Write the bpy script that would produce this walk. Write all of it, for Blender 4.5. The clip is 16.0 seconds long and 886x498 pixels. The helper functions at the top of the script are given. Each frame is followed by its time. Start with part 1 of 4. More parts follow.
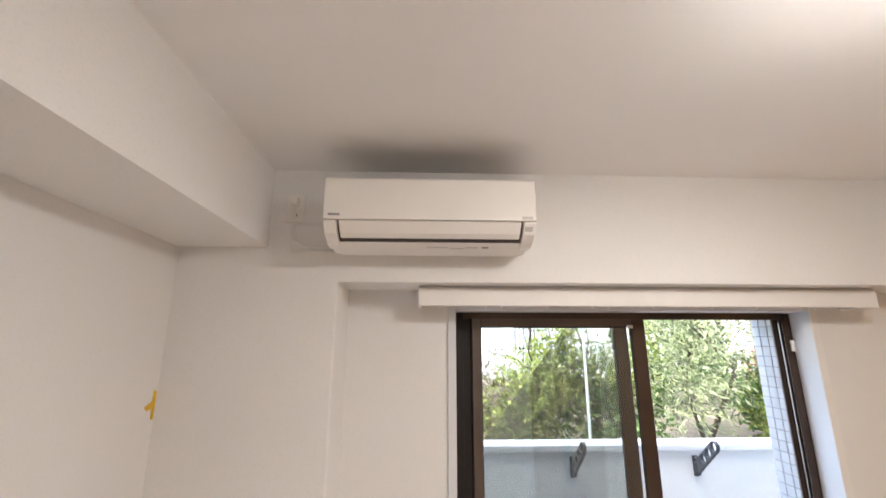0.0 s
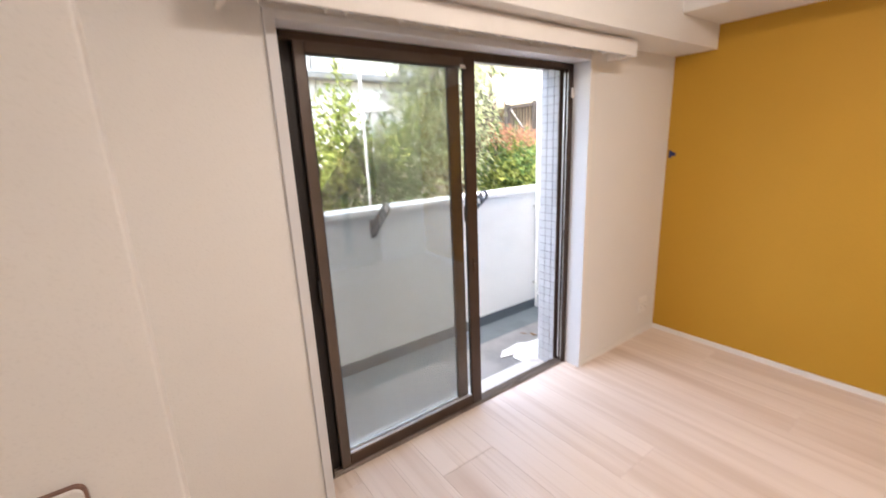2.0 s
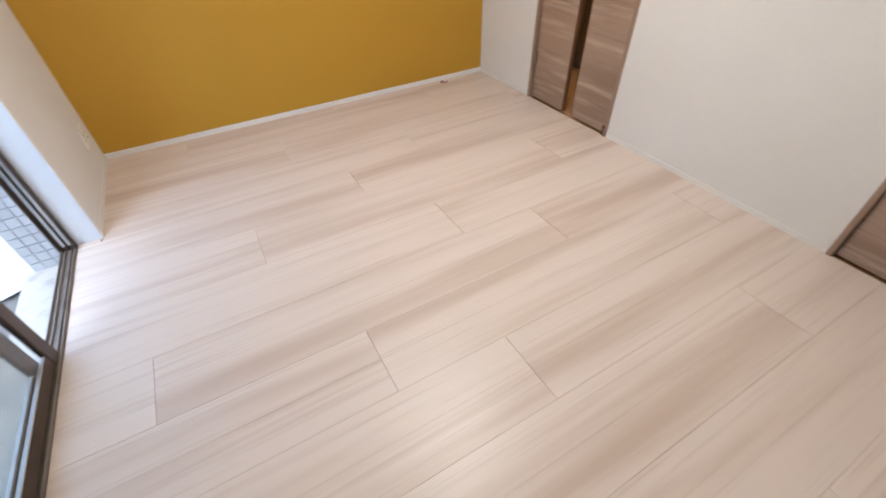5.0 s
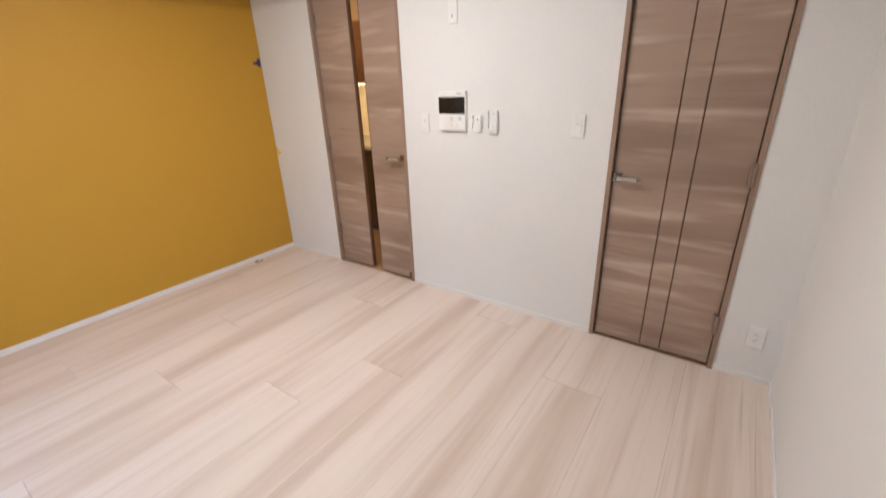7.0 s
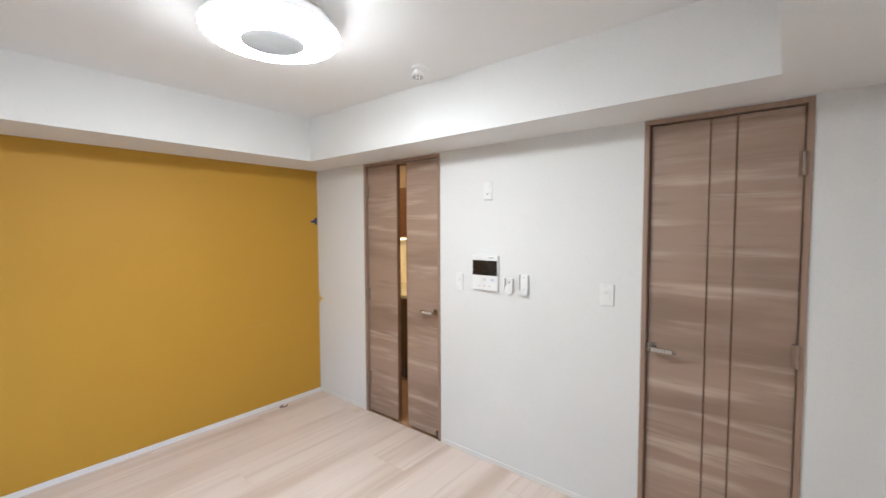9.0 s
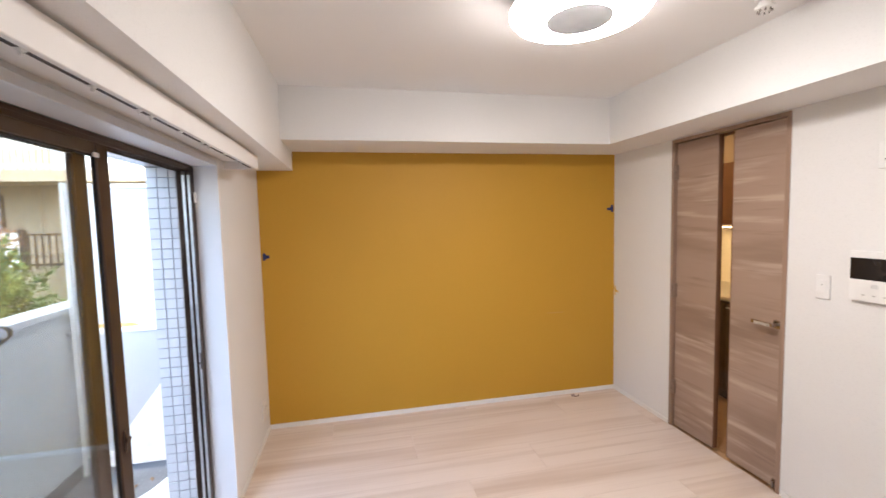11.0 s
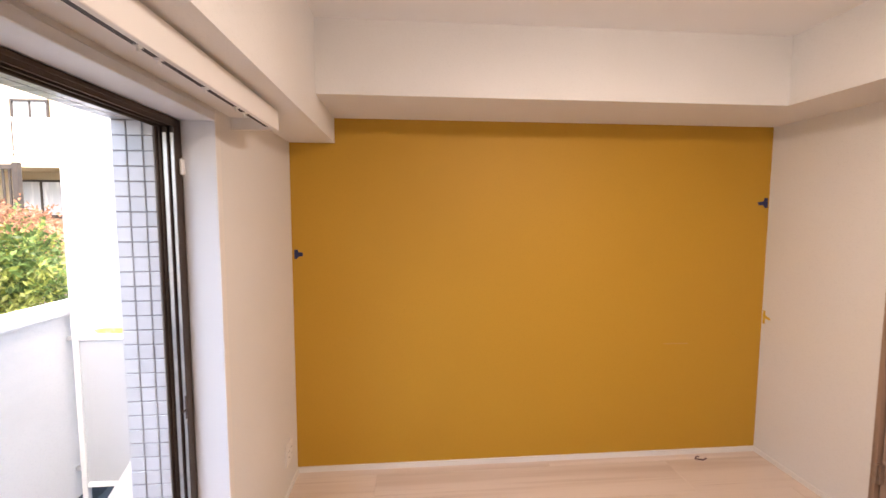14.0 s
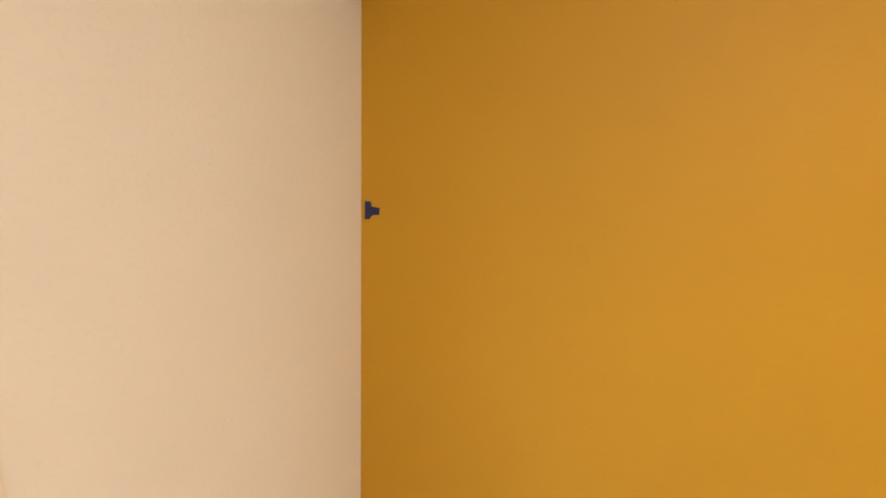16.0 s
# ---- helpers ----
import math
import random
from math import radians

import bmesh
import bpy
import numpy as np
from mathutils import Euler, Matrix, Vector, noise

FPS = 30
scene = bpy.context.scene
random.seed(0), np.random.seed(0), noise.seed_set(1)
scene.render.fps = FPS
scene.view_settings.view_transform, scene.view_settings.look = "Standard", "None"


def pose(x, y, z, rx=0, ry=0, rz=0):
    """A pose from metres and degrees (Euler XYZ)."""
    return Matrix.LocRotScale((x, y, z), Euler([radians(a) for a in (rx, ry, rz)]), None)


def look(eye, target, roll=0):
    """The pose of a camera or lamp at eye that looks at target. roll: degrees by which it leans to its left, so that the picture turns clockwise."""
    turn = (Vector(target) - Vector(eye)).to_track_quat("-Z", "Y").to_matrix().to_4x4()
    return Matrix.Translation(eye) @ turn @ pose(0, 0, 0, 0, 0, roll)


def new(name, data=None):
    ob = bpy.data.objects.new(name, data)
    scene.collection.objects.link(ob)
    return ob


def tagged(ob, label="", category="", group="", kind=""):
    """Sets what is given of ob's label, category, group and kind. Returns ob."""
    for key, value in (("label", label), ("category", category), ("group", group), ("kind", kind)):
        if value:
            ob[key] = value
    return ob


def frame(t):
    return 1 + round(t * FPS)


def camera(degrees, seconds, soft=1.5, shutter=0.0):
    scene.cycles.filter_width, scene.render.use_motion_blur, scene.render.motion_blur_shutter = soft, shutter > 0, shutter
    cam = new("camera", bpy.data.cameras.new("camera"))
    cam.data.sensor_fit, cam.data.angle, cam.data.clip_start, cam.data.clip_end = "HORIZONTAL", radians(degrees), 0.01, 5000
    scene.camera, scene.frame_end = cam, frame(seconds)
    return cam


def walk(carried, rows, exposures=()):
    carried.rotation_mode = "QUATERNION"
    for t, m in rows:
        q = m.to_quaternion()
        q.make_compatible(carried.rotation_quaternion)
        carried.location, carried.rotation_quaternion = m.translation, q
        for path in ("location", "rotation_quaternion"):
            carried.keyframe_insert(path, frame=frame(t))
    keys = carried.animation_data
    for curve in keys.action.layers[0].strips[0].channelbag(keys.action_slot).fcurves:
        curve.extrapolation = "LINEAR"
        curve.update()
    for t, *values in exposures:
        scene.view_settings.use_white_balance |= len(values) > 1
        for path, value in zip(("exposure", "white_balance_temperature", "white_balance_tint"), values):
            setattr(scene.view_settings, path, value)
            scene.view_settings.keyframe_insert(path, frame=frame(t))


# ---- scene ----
cam = camera(93.9, 16.0, 1.5, 0.35)
PATH = [
    (0, (1.005, 0.321, 1.708), (1.079, 2.265, 2.172), 0.0),
    (0.5, (0.943, 0.383, 1.676), (1.165, 2.347, 1.98), -0.6),
    (1, (0.811, 0.449, 1.633), (1.305, 2.385, 1.717), -1.6),
    (1.5, (0.745, 0.548, 1.557), (1.545, 2.372, 1.372), -2.5),
    (2, (0.696, 0.739, 1.457), (1.821, 2.319, 0.971), -2.5),
    (2.5, (0.63, 0.943, 1.418), (1.997, 2.18, 0.643), -2.8),
    (3, (0.609, 1.148, 1.365), (2.158, 1.979, 0.411), -2.5),
    (3.5, (0.641, 1.314, 1.32), (2.264, 1.71, 0.22), -2.2),
    (4, (0.623, 1.423, 1.321), (2.213, 1.381, 0.109), -2.4),
    (4.5, (0.58, 1.492, 1.322), (2.025, 1.068, 0.006), -2.4),
    (4.7, (0.563, 1.501, 1.329), (1.932, 0.94, -0.017), -1.9),
    (6.8, (0.363, 1.485, 1.433), (1.42, 0.052, 0.522), -2.4),
    (7, (0.351, 1.536, 1.445), (1.429, 0.028, 0.695), -2.0),
    (7.5, (0.341, 1.552, 1.489), (1.449, -0.059, 1.067), -0.9),
    (8, (0.323, 1.547, 1.552), (1.44, -0.098, 1.331), -0.3),
    (8.5, (0.311, 1.555, 1.574), (1.458, -0.079, 1.447), -0.2),
    (9, (0.326, 1.57, 1.57), (1.599, 0.031, 1.468), -0.2),
    (9.5, (0.386, 1.598, 1.553), (1.878, 0.27, 1.451), -0.2),
    (10, (0.398, 1.556, 1.555), (2.137, 0.574, 1.447), -0.6),
    (10.2, (0.434, 1.548, 1.58), (2.24, 0.698, 1.457), -0.8),
    (12.3, (0.489, 1.549, 1.543), (2.484, 1.488, 1.418), -0.5),
    (12.5, (0.516, 1.511, 1.536), (2.512, 1.459, 1.408), -0.3),
    (13, (0.735, 1.578, 1.529), (2.728, 1.467, 1.398), -0.3),
    (13.5, (1.005, 1.583, 1.544), (2.993, 1.429, 1.392), -0.2),
    (14, (1.297, 1.569, 1.552), (3.284, 1.404, 1.392), 0.1),
    (14.5, (1.597, 1.589, 1.537), (3.583, 1.456, 1.341), 0.8),
    (15, (1.915, 1.643, 1.518), (3.901, 1.609, 1.278), 1.6),
    (15.5, (2.257, 1.654, 1.497), (4.227, 1.827, 1.2), 2.0),
    (15.7, (2.39, 1.666, 1.498), (4.343, 1.929, 1.153), 2.1),
    (16, (2.598, 1.685, 1.495), (4.49, 2.168, 1.063), 2.6),
]
EXPOSURES = [
    (0.0, 3.31, 5650, 2), (0.5, 3.37, 6190, 8), (1.0, 3.40, 6560, 10), (1.5, 3.40, 6560, 11), (2.0, 3.40, 6140, 7), (2.5, 3.38, 5900, 4), (3.0, 3.39, 5500, 2), (4.5, 3.30, 5440, -1),
    (7.0, 3.38, 5390, 2), (7.5, 3.49, 4990, -3), (8.0, 3.50, 4910, -5), (9.5, 3.47, 4940, -3), (10.2, 3.44, 5220, 0), (12.5, 3.37, 5810, 9), (14.0, 3.39, 6500, 13), (14.5, 3.41, 6880, 16), (15.5, 3.54, 7080, 6), (16.0, 3.59, 7310, 3),
]
walk(cam, [(t, look(eye, target, roll)) for t, eye, target, roll in PATH], EXPOSURES)

# ---- daylight ----
SUN_TO = Vector((-0.42, -0.30, 0.85)).normalized()
world = bpy.data.worlds.new("sky")
scene.world = world
world.use_nodes = True
sky = world.node_tree.nodes.new("ShaderNodeTexSky")
sky.sky_type, sky.sun_disc = "NISHITA", False
sky.dust_density, sky.ozone_density = 6.0, 0.3
sky.sun_elevation = math.asin(SUN_TO.z)
sky.sun_rotation = math.atan2(SUN_TO.x, SUN_TO.y) % (2 * math.pi)
background = world.node_tree.nodes["Background"]
background.inputs["Strength"].default_value = 0.145
world.node_tree.links.new(sky.outputs["Color"], background.inputs["Color"])
sun = new("sun", bpy.data.lights.new("sun", "SUN"))
sun.data.energy, sun.data.angle, sun.data.color = 0.55, radians(8), (1.0, 0.96, 0.91)
sun.matrix_world = look((0, 0, 8), Vector((0, 0, 8)) - SUN_TO)

LAMP_GLOW = 6.9
KITCHEN_WATTS = 0.62

# ---- plan, metres ----
E, W, N, S, CEIL = 3.757, 0.0, 2.245, -0.71, 2.445
SOFFIT = 2.107            # underside of the beams on three sides
BEAM_E, BEAM_S, BEAM_W = 3.28, -0.341, 0.352
BEAM_N, SOFFIT_N = 1.99, 1.967
PIER = 0.644
OUT = 2.545               # outer face of the window wall
BALC, PAR = -0.27, 3.62   # balcony floor, inner face of the parapet


# ---- materials ----
def material(name, base, rough=0.5, metal=0.0, layers=(), bump=(), spec=None, island=0.0, per_object=0.0):
    """layers: (scale xyz, second colour, low, high, detail); bump: (scale xyz, strength, distance)."""
    m = bpy.data.materials.new(name)
    m.use_nodes = True
    nt = m.node_tree
    bsdf = nt.nodes["Principled BSDF"]
    geo = nt.nodes.new("ShaderNodeNewGeometry")
    info = nt.nodes.new("ShaderNodeObjectInfo")

    def noise_at(scale, detail=3.0, shift=False):
        mp = nt.nodes.new("ShaderNodeMapping")
        mp.inputs["Scale"].default_value = scale
        nt.links.new(geo.outputs["Position"], mp.inputs["Vector"])
        if shift:
            mul = nt.nodes.new("ShaderNodeMath")
            mul.operation = "MULTIPLY"
            mul.inputs[1].default_value = 37.0
            nt.links.new(info.outputs["Random"], mul.inputs[0])
            comb = nt.nodes.new("ShaderNodeCombineXYZ")
            for k in range(3):
                nt.links.new(mul.outputs[0], comb.inputs[k])
            nt.links.new(comb.outputs[0], mp.inputs["Location"])
        n = nt.nodes.new("ShaderNodeTexNoise")
        n.inputs["Scale"].default_value = 1.0
        n.inputs["Detail"].default_value = detail
        nt.links.new(mp.outputs[0], n.inputs["Vector"])
        return n.outputs["Fac"]

    colour = None
    rgb = nt.nodes.new("ShaderNodeRGB")
    rgb.outputs[0].default_value = (*base, 1)
    colour = rgb.outputs[0]
    for scale, second, low, high, detail in layers:
        ramp = nt.nodes.new("ShaderNodeMapRange")
        ramp.interpolation_type = "SMOOTHSTEP"
        ramp.inputs["From Min"].default_value, ramp.inputs["From Max"].default_value = low, high
        nt.links.new(noise_at(scale, detail, per_object > 0), ramp.inputs["Value"])
        mix = nt.nodes.new("ShaderNodeMix")
        mix.data_type = "RGBA"
        nt.links.new(ramp.outputs[0], mix.inputs["Factor"])
        nt.links.new(colour, mix.inputs["A"])
        mix.inputs["B"].default_value = (*second, 1)
        colour = mix.outputs["Result"]
    if island or per_object:
        hsv = nt.nodes.new("ShaderNodeHueSaturation")
        mr = nt.nodes.new("ShaderNodeMapRange")
        k = island or per_object
        mr.inputs["To Min"].default_value, mr.inputs["To Max"].default_value = 1 - k, 1 + k
        nt.links.new(geo.outputs["Random Per Island"] if island else info.outputs["Random"], mr.inputs["Value"])
        nt.links.new(mr.outputs[0], hsv.inputs["Value"])
        nt.links.new(colour, hsv.inputs["Color"])
        colour = hsv.outputs[0]
    nt.links.new(colour, bsdf.inputs["Base Color"])
    bsdf.inputs["Roughness"].default_value = rough
    bsdf.inputs["Metallic"].default_value = metal
    if spec is not None:
        bsdf.inputs["Specular IOR Level"].default_value = spec
    if bump:
        scale, strength, distance = bump
        b = nt.nodes.new("ShaderNodeBump")
        b.inputs["Strength"].default_value, b.inputs["Distance"].default_value = strength, distance
        nt.links.new(noise_at(scale, 4.0), b.inputs["Height"])
        nt.links.new(b.outputs[0], bsdf.inputs["Normal"])
    return m


def leaf_material(name, base, spread):
    """A leaf that light passes through."""
    m = material(name, base, 0.5, island=spread)
    nt = m.node_tree
    bsdf, out = nt.nodes["Principled BSDF"], nt.nodes["Material Output"]
    tr, mix = nt.nodes.new("ShaderNodeBsdfTranslucent"), nt.nodes.new("ShaderNodeMixShader")
    nt.links.new(bsdf.inputs["Base Color"].links[0].from_socket, tr.inputs["Color"])
    mix.inputs[0].default_value = 0.5
    nt.links.new(bsdf.outputs[0], mix.inputs[1])
    nt.links.new(tr.outputs[0], mix.inputs[2])
    nt.links.new(mix.outputs[0], out.inputs["Surface"])
    return m


def glass_material(name, tint, gloss=0.02, rough=0.0):
    m = bpy.data.materials.new(name)
    m.use_nodes = True
    nt = m.node_tree
    nt.nodes.clear()
    out = nt.nodes.new("ShaderNodeOutputMaterial")
    tr, gl, mix, facing, power, scale = (nt.nodes.new("ShaderNode" + k) for k in ("BsdfTransparent", "BsdfGlossy", "MixShader", "LayerWeight", "Math", "Math"))
    tr.inputs["Color"].default_value = (*tint, 1)
    gl.inputs["Roughness"].default_value = rough
    facing.inputs["Blend"].default_value = 0.5
    power.operation, scale.operation = "POWER", "MULTIPLY_ADD"
    power.inputs[1].default_value = 5.0
    scale.inputs[1].default_value, scale.inputs[2].default_value = 0.95, gloss
    nt.links.new(facing.outputs["Facing"], power.inputs[0])
    nt.links.new(power.outputs[0], scale.inputs[0])
    nt.links.new(scale.outputs[0], mix.inputs[0])
    nt.links.new(tr.outputs[0], mix.inputs[1])
    nt.links.new(gl.outputs[0], mix.inputs[2])
    nt.links.new(mix.outputs[0], out.inputs["Surface"])
    return m


def veil_material(name, colour, cover):
    """A fine net: light passes between its threads."""
    m = bpy.data.materials.new(name)
    m.use_nodes = True
    nt = m.node_tree
    nt.nodes.clear()
    out = nt.nodes.new("ShaderNodeOutputMaterial")
    tr, df, mix = (nt.nodes.new("ShaderNode" + k) for k in ("BsdfTransparent", "BsdfDiffuse", "MixShader"))
    df.inputs["Color"].default_value = (*colour, 1)
    mix.inputs[0].default_value = cover
    nt.links.new(tr.outputs[0], mix.inputs[1])
    nt.links.new(df.outputs[0], mix.inputs[2])
    nt.links.new(mix.outputs[0], out.inputs["Surface"])
    return m


def glow_material(name, colour, strength):
    m = bpy.data.materials.new(name)
    m.use_nodes = True
    bsdf = m.node_tree.nodes["Principled BSDF"]
    bsdf.inputs["Base Color"].default_value = (0.8, 0.8, 0.8, 1)
    bsdf.inputs["Emission Color"].default_value = (*colour, 1)
    bsdf.inputs["Emission Strength"].default_value = strength
    return m


PAPER = material("white_wallpaper", (0.80, 0.79, 0.77), 0.85, layers=[((1.2, 1.2, 1.2), (0.77, 0.76, 0.74), 0.45, 0.75, 4), ((160, 160, 160), (0.75, 0.74, 0.72), 0.5, 0.8, 2)], bump=((420, 420, 420), 0.25, 0.002))
CEIL_PAPER = material("ceiling_wallpaper", (0.87, 0.86, 0.845), 0.9, layers=[((0.9, 0.9, 0.9), (0.84, 0.83, 0.815), 0.45, 0.8, 4)], bump=((300, 300, 300), 0.3, 0.002))
MUSTARD = material("mustard_wallpaper", (0.530, 0.296, 0.021), 0.6, layers=[((1.5, 1.5, 1.5), (0.510, 0.284, 0.020), 0.45, 0.75, 4), ((150, 150, 150), (0.495, 0.277, 0.020), 0.5, 0.8, 3)], bump=((380, 380, 380), 0.25, 0.002))
TRIM = material("white_trim", (0.82, 0.80, 0.77), 0.65, layers=[((6, 6, 6), (0.78, 0.76, 0.73), 0.5, 0.8, 4)])
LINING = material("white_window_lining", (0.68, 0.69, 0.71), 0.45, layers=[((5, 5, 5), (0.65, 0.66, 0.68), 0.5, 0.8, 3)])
PLANK = material("pale_ash_plank", (0.765, 0.660, 0.575), 0.38, layers=[((7.0, 0.42, 1), (0.595, 0.470, 0.375), 0.44, 0.75, 3), ((26, 0.7, 1), (0.66, 0.545, 0.455), 0.50, 0.76, 4), ((110, 1.6, 1), (0.60, 0.49, 0.41), 0.56, 0.82, 4)], bump=((240, 9, 20), 0.08, 0.001), per_object=0.012)
SUBFLOOR = material("joint_dark", (0.24, 0.18, 0.135), 0.8, layers=[((30, 30, 30), (0.12, 0.09, 0.07), 0.4, 0.7, 3)])
DOORWOOD = material("greyed_walnut_door", (0.375, 0.268, 0.203), 0.42, layers=[((0.8, 1, 5.0), (0.270, 0.184, 0.134), 0.42, 0.66, 4), ((1.3, 2, 15), (0.50, 0.385, 0.300), 0.50, 0.70, 5), ((2.2, 2, 38), (0.30, 0.210, 0.155), 0.55, 0.75, 5), ((4, 4, 140), (0.29, 0.20, 0.148), 0.58, 0.82, 5)], bump=((8, 8, 300), 0.08, 0.001))
DOORFRAME = material("door_frame_walnut", (0.33, 0.225, 0.165), 0.42, layers=[((40, 40, 1.2), (0.26, 0.175, 0.125), 0.45, 0.7, 4)])
GROOVE = material("groove_brown", (0.19, 0.095, 0.050), 0.6, layers=[((20, 20, 5), (0.15, 0.075, 0.040), 0.4, 0.7, 3)])
PALE_METAL = material("pale_satin_metal", (0.72, 0.69, 0.64), 0.4, 0.5, layers=[((200, 30, 30), (0.62, 0.59, 0.55), 0.4, 0.7, 3)])
NICKEL = material("satin_nickel", (0.44, 0.38, 0.33), 0.26, 1.0, layers=[((200, 30, 30), (0.36, 0.31, 0.27), 0.4, 0.7, 3)])
HINGE = material("dull_bronze", (0.33, 0.25, 0.20), 0.4, 0.6, layers=[((40, 40, 40), (0.28, 0.21, 0.165), 0.4, 0.7, 3)])
BRONZE = material("bronze_aluminium", (0.085, 0.058, 0.044), 0.38, 0.6, layers=[((4, 4, 4), (0.065, 0.045, 0.034), 0.4, 0.7, 3)])
# Same bronze made lighter: the light on these parts is painted in.
BRONZE_LIT = material("lit_bronze_aluminium", (0.115, 0.086, 0.068), 0.42, 0.15, layers=[((5, 5, 5), (0.095, 0.070, 0.055), 0.4, 0.7, 3)])
# Bronze darkened so the shade in the left jamb recess is in the colour.
JAMB_SHADE = material("shaded_bronze", (0.009, 0.006, 0.005), 0.55, 0.1, layers=[((5, 5, 5), (0.013, 0.009, 0.007), 0.4, 0.7, 3)])
TRACK = material("pale_bronze", (0.30, 0.265, 0.235), 0.4, 0.5, layers=[((9, 60, 9), (0.20, 0.17, 0.145), 0.45, 0.75, 4)])
ALU = material("bare_aluminium", (0.60, 0.59, 0.57), 0.35, 0.7, layers=[((12, 12, 12), (0.48, 0.47, 0.45), 0.45, 0.75, 3)])
SILL = material("beige_sill_metal", (0.56, 0.53, 0.49), 0.5, 0.2, layers=[((14, 14, 14), (0.42, 0.39, 0.36), 0.5, 0.8, 5)])
GASKET = material("black_rubber", (0.02, 0.02, 0.022), 0.6, layers=[((30, 30, 30), (0.03, 0.03, 0.03), 0.4, 0.7, 2)])
PANE = glass_material("window_glass", (0.955, 0.97, 0.965), 0.05)
SLIT_PANE = glass_material("door_glass", (0.92, 0.9, 0.88))
NET = veil_material("dark_grey_insect_net", (0.22, 0.24, 0.24), 0.25)
PLASTIC = material("white_plastic", (0.85, 0.84, 0.82), 0.35, layers=[((10, 10, 10), (0.77, 0.76, 0.735), 0.45, 0.75, 3)])
AC_WHITE = material("cream_white_plastic", (0.83, 0.80, 0.755), 0.33, layers=[((7, 7, 7), (0.80, 0.77, 0.725), 0.45, 0.75, 3)])
SLOT = material("dark_slot", (0.03, 0.02, 0.017), 0.6, layers=[((30, 30, 30), (0.05, 0.035, 0.03), 0.4, 0.7, 2)])
INK = material("grey_print", (0.22, 0.21, 0.20), 0.5, layers=[((200, 200, 200), (0.3, 0.29, 0.28), 0.4, 0.7, 2)])
PALE_INK = material("pale_print", (0.52, 0.50, 0.48), 0.5, layers=[((200, 200, 200), (0.58, 0.56, 0.54), 0.4, 0.7, 2)])
SCREEN = material("black_screen", (0.012, 0.010, 0.010), 0.12, layers=[((9, 9, 9), (0.02, 0.017, 0.016), 0.4, 0.7, 2)])
NAVY = material("navy_tape", (0.012, 0.022, 0.10), 0.6, layers=[((60, 60, 60), (0.02, 0.03, 0.13), 0.4, 0.7, 3)])
YELLOW_TAPE = material("yellow_tape", (0.72, 0.47, 0.03), 0.6, layers=[((60, 60, 60), (0.64, 0.40, 0.02), 0.4, 0.7, 3)])
RIM_BROWN = material("brown_rim", (0.22, 0.13, 0.10), 0.6, layers=[((20, 20, 20), (0.17, 0.10, 0.075), 0.4, 0.7, 3)])
SHADE_GLOW = glow_material("lit_lamp_shade", (1.0, 0.815, 0.695), LAMP_GLOW)
RIM_GLOW = glow_material("lamp_shade_rim", (1.0, 0.815, 0.695), LAMP_GLOW * 0.007)
LAMP_CENTRE = material("lamp_grey_centre", (0.42, 0.44, 0.46), 0.4, layers=[((12, 12, 12), (0.38, 0.40, 0.42), 0.4, 0.7, 2)])
TILE = material("white_glazed_tile", (0.49, 0.505, 0.53), 0.22, layers=[((8, 8, 8), (0.46, 0.475, 0.50), 0.4, 0.7, 3)], per_object=0.04)
GROUT = material("grey_grout", (0.31, 0.31, 0.325), 0.9, layers=[((60, 60, 60), (0.31, 0.31, 0.32), 0.4, 0.7, 4)])
RENDER = material("white_render", (0.84, 0.83, 0.81), 0.85, layers=[((1.3, 1.3, 3), (0.77, 0.765, 0.75), 0.5, 0.8, 5), ((90, 90, 90), (0.78, 0.775, 0.76), 0.5, 0.8, 3)], bump=((200, 200, 200), 0.3, 0.003))
COPING = material("white_coping", (0.80, 0.80, 0.80), 0.6, layers=[((3, 3, 3), (0.72, 0.72, 0.71), 0.5, 0.8, 5)])
VINYL = material("grey_balcony_vinyl", (0.24, 0.235, 0.23), 0.6, layers=[((2, 2, 2), (0.16, 0.157, 0.16), 0.4, 0.7, 5), ((60, 60, 60), (0.225, 0.22, 0.218), 0.55, 0.75, 2)], bump=((140, 140, 140), 0.03, 0.001))
GUTTER = material("slate_gutter_coat", (0.105, 0.125, 0.14), 0.55, layers=[((4, 4, 4), (0.075, 0.09, 0.105), 0.4, 0.7, 5)])
BOARD = material("white_partition_board", (0.68, 0.69, 0.70), 0.6, layers=[((1.5, 1.5, 1.5), (0.63, 0.64, 0.655), 0.45, 0.75, 5)])
GREY_BOARD = material("pale_grey_board", (0.46, 0.47, 0.485), 0.6, layers=[((1.5, 1.5, 1.5), (0.42, 0.43, 0.445), 0.45, 0.75, 5)])
CARD = material("white_card", (0.78, 0.78, 0.77), 0.8, layers=[((9, 9, 9), (0.66, 0.66, 0.65), 0.5, 0.8, 4)])
HOOK_GREY = material("dark_grey_cast_metal", (0.055, 0.057, 0.062), 0.5, 0.4, layers=[((40, 40, 40), (0.08, 0.08, 0.085), 0.4, 0.7, 3)])
STICKER = material("orange_sticker", (0.78, 0.45, 0.12), 0.6, layers=[((30, 30, 30), (0.70, 0.55, 0.33), 0.45, 0.7, 3)])
DRY_LEAF = material("dry_leaf", (0.20, 0.11, 0.05), 0.8, layers=[((60, 60, 60), (0.30, 0.20, 0.11), 0.4, 0.7, 3)])
SCRAP = material("scrap_dark_red", (0.10, 0.03, 0.03), 0.5, layers=[((200, 200, 200), (0.5, 0.38, 0.36), 0.5, 0.6, 2)])
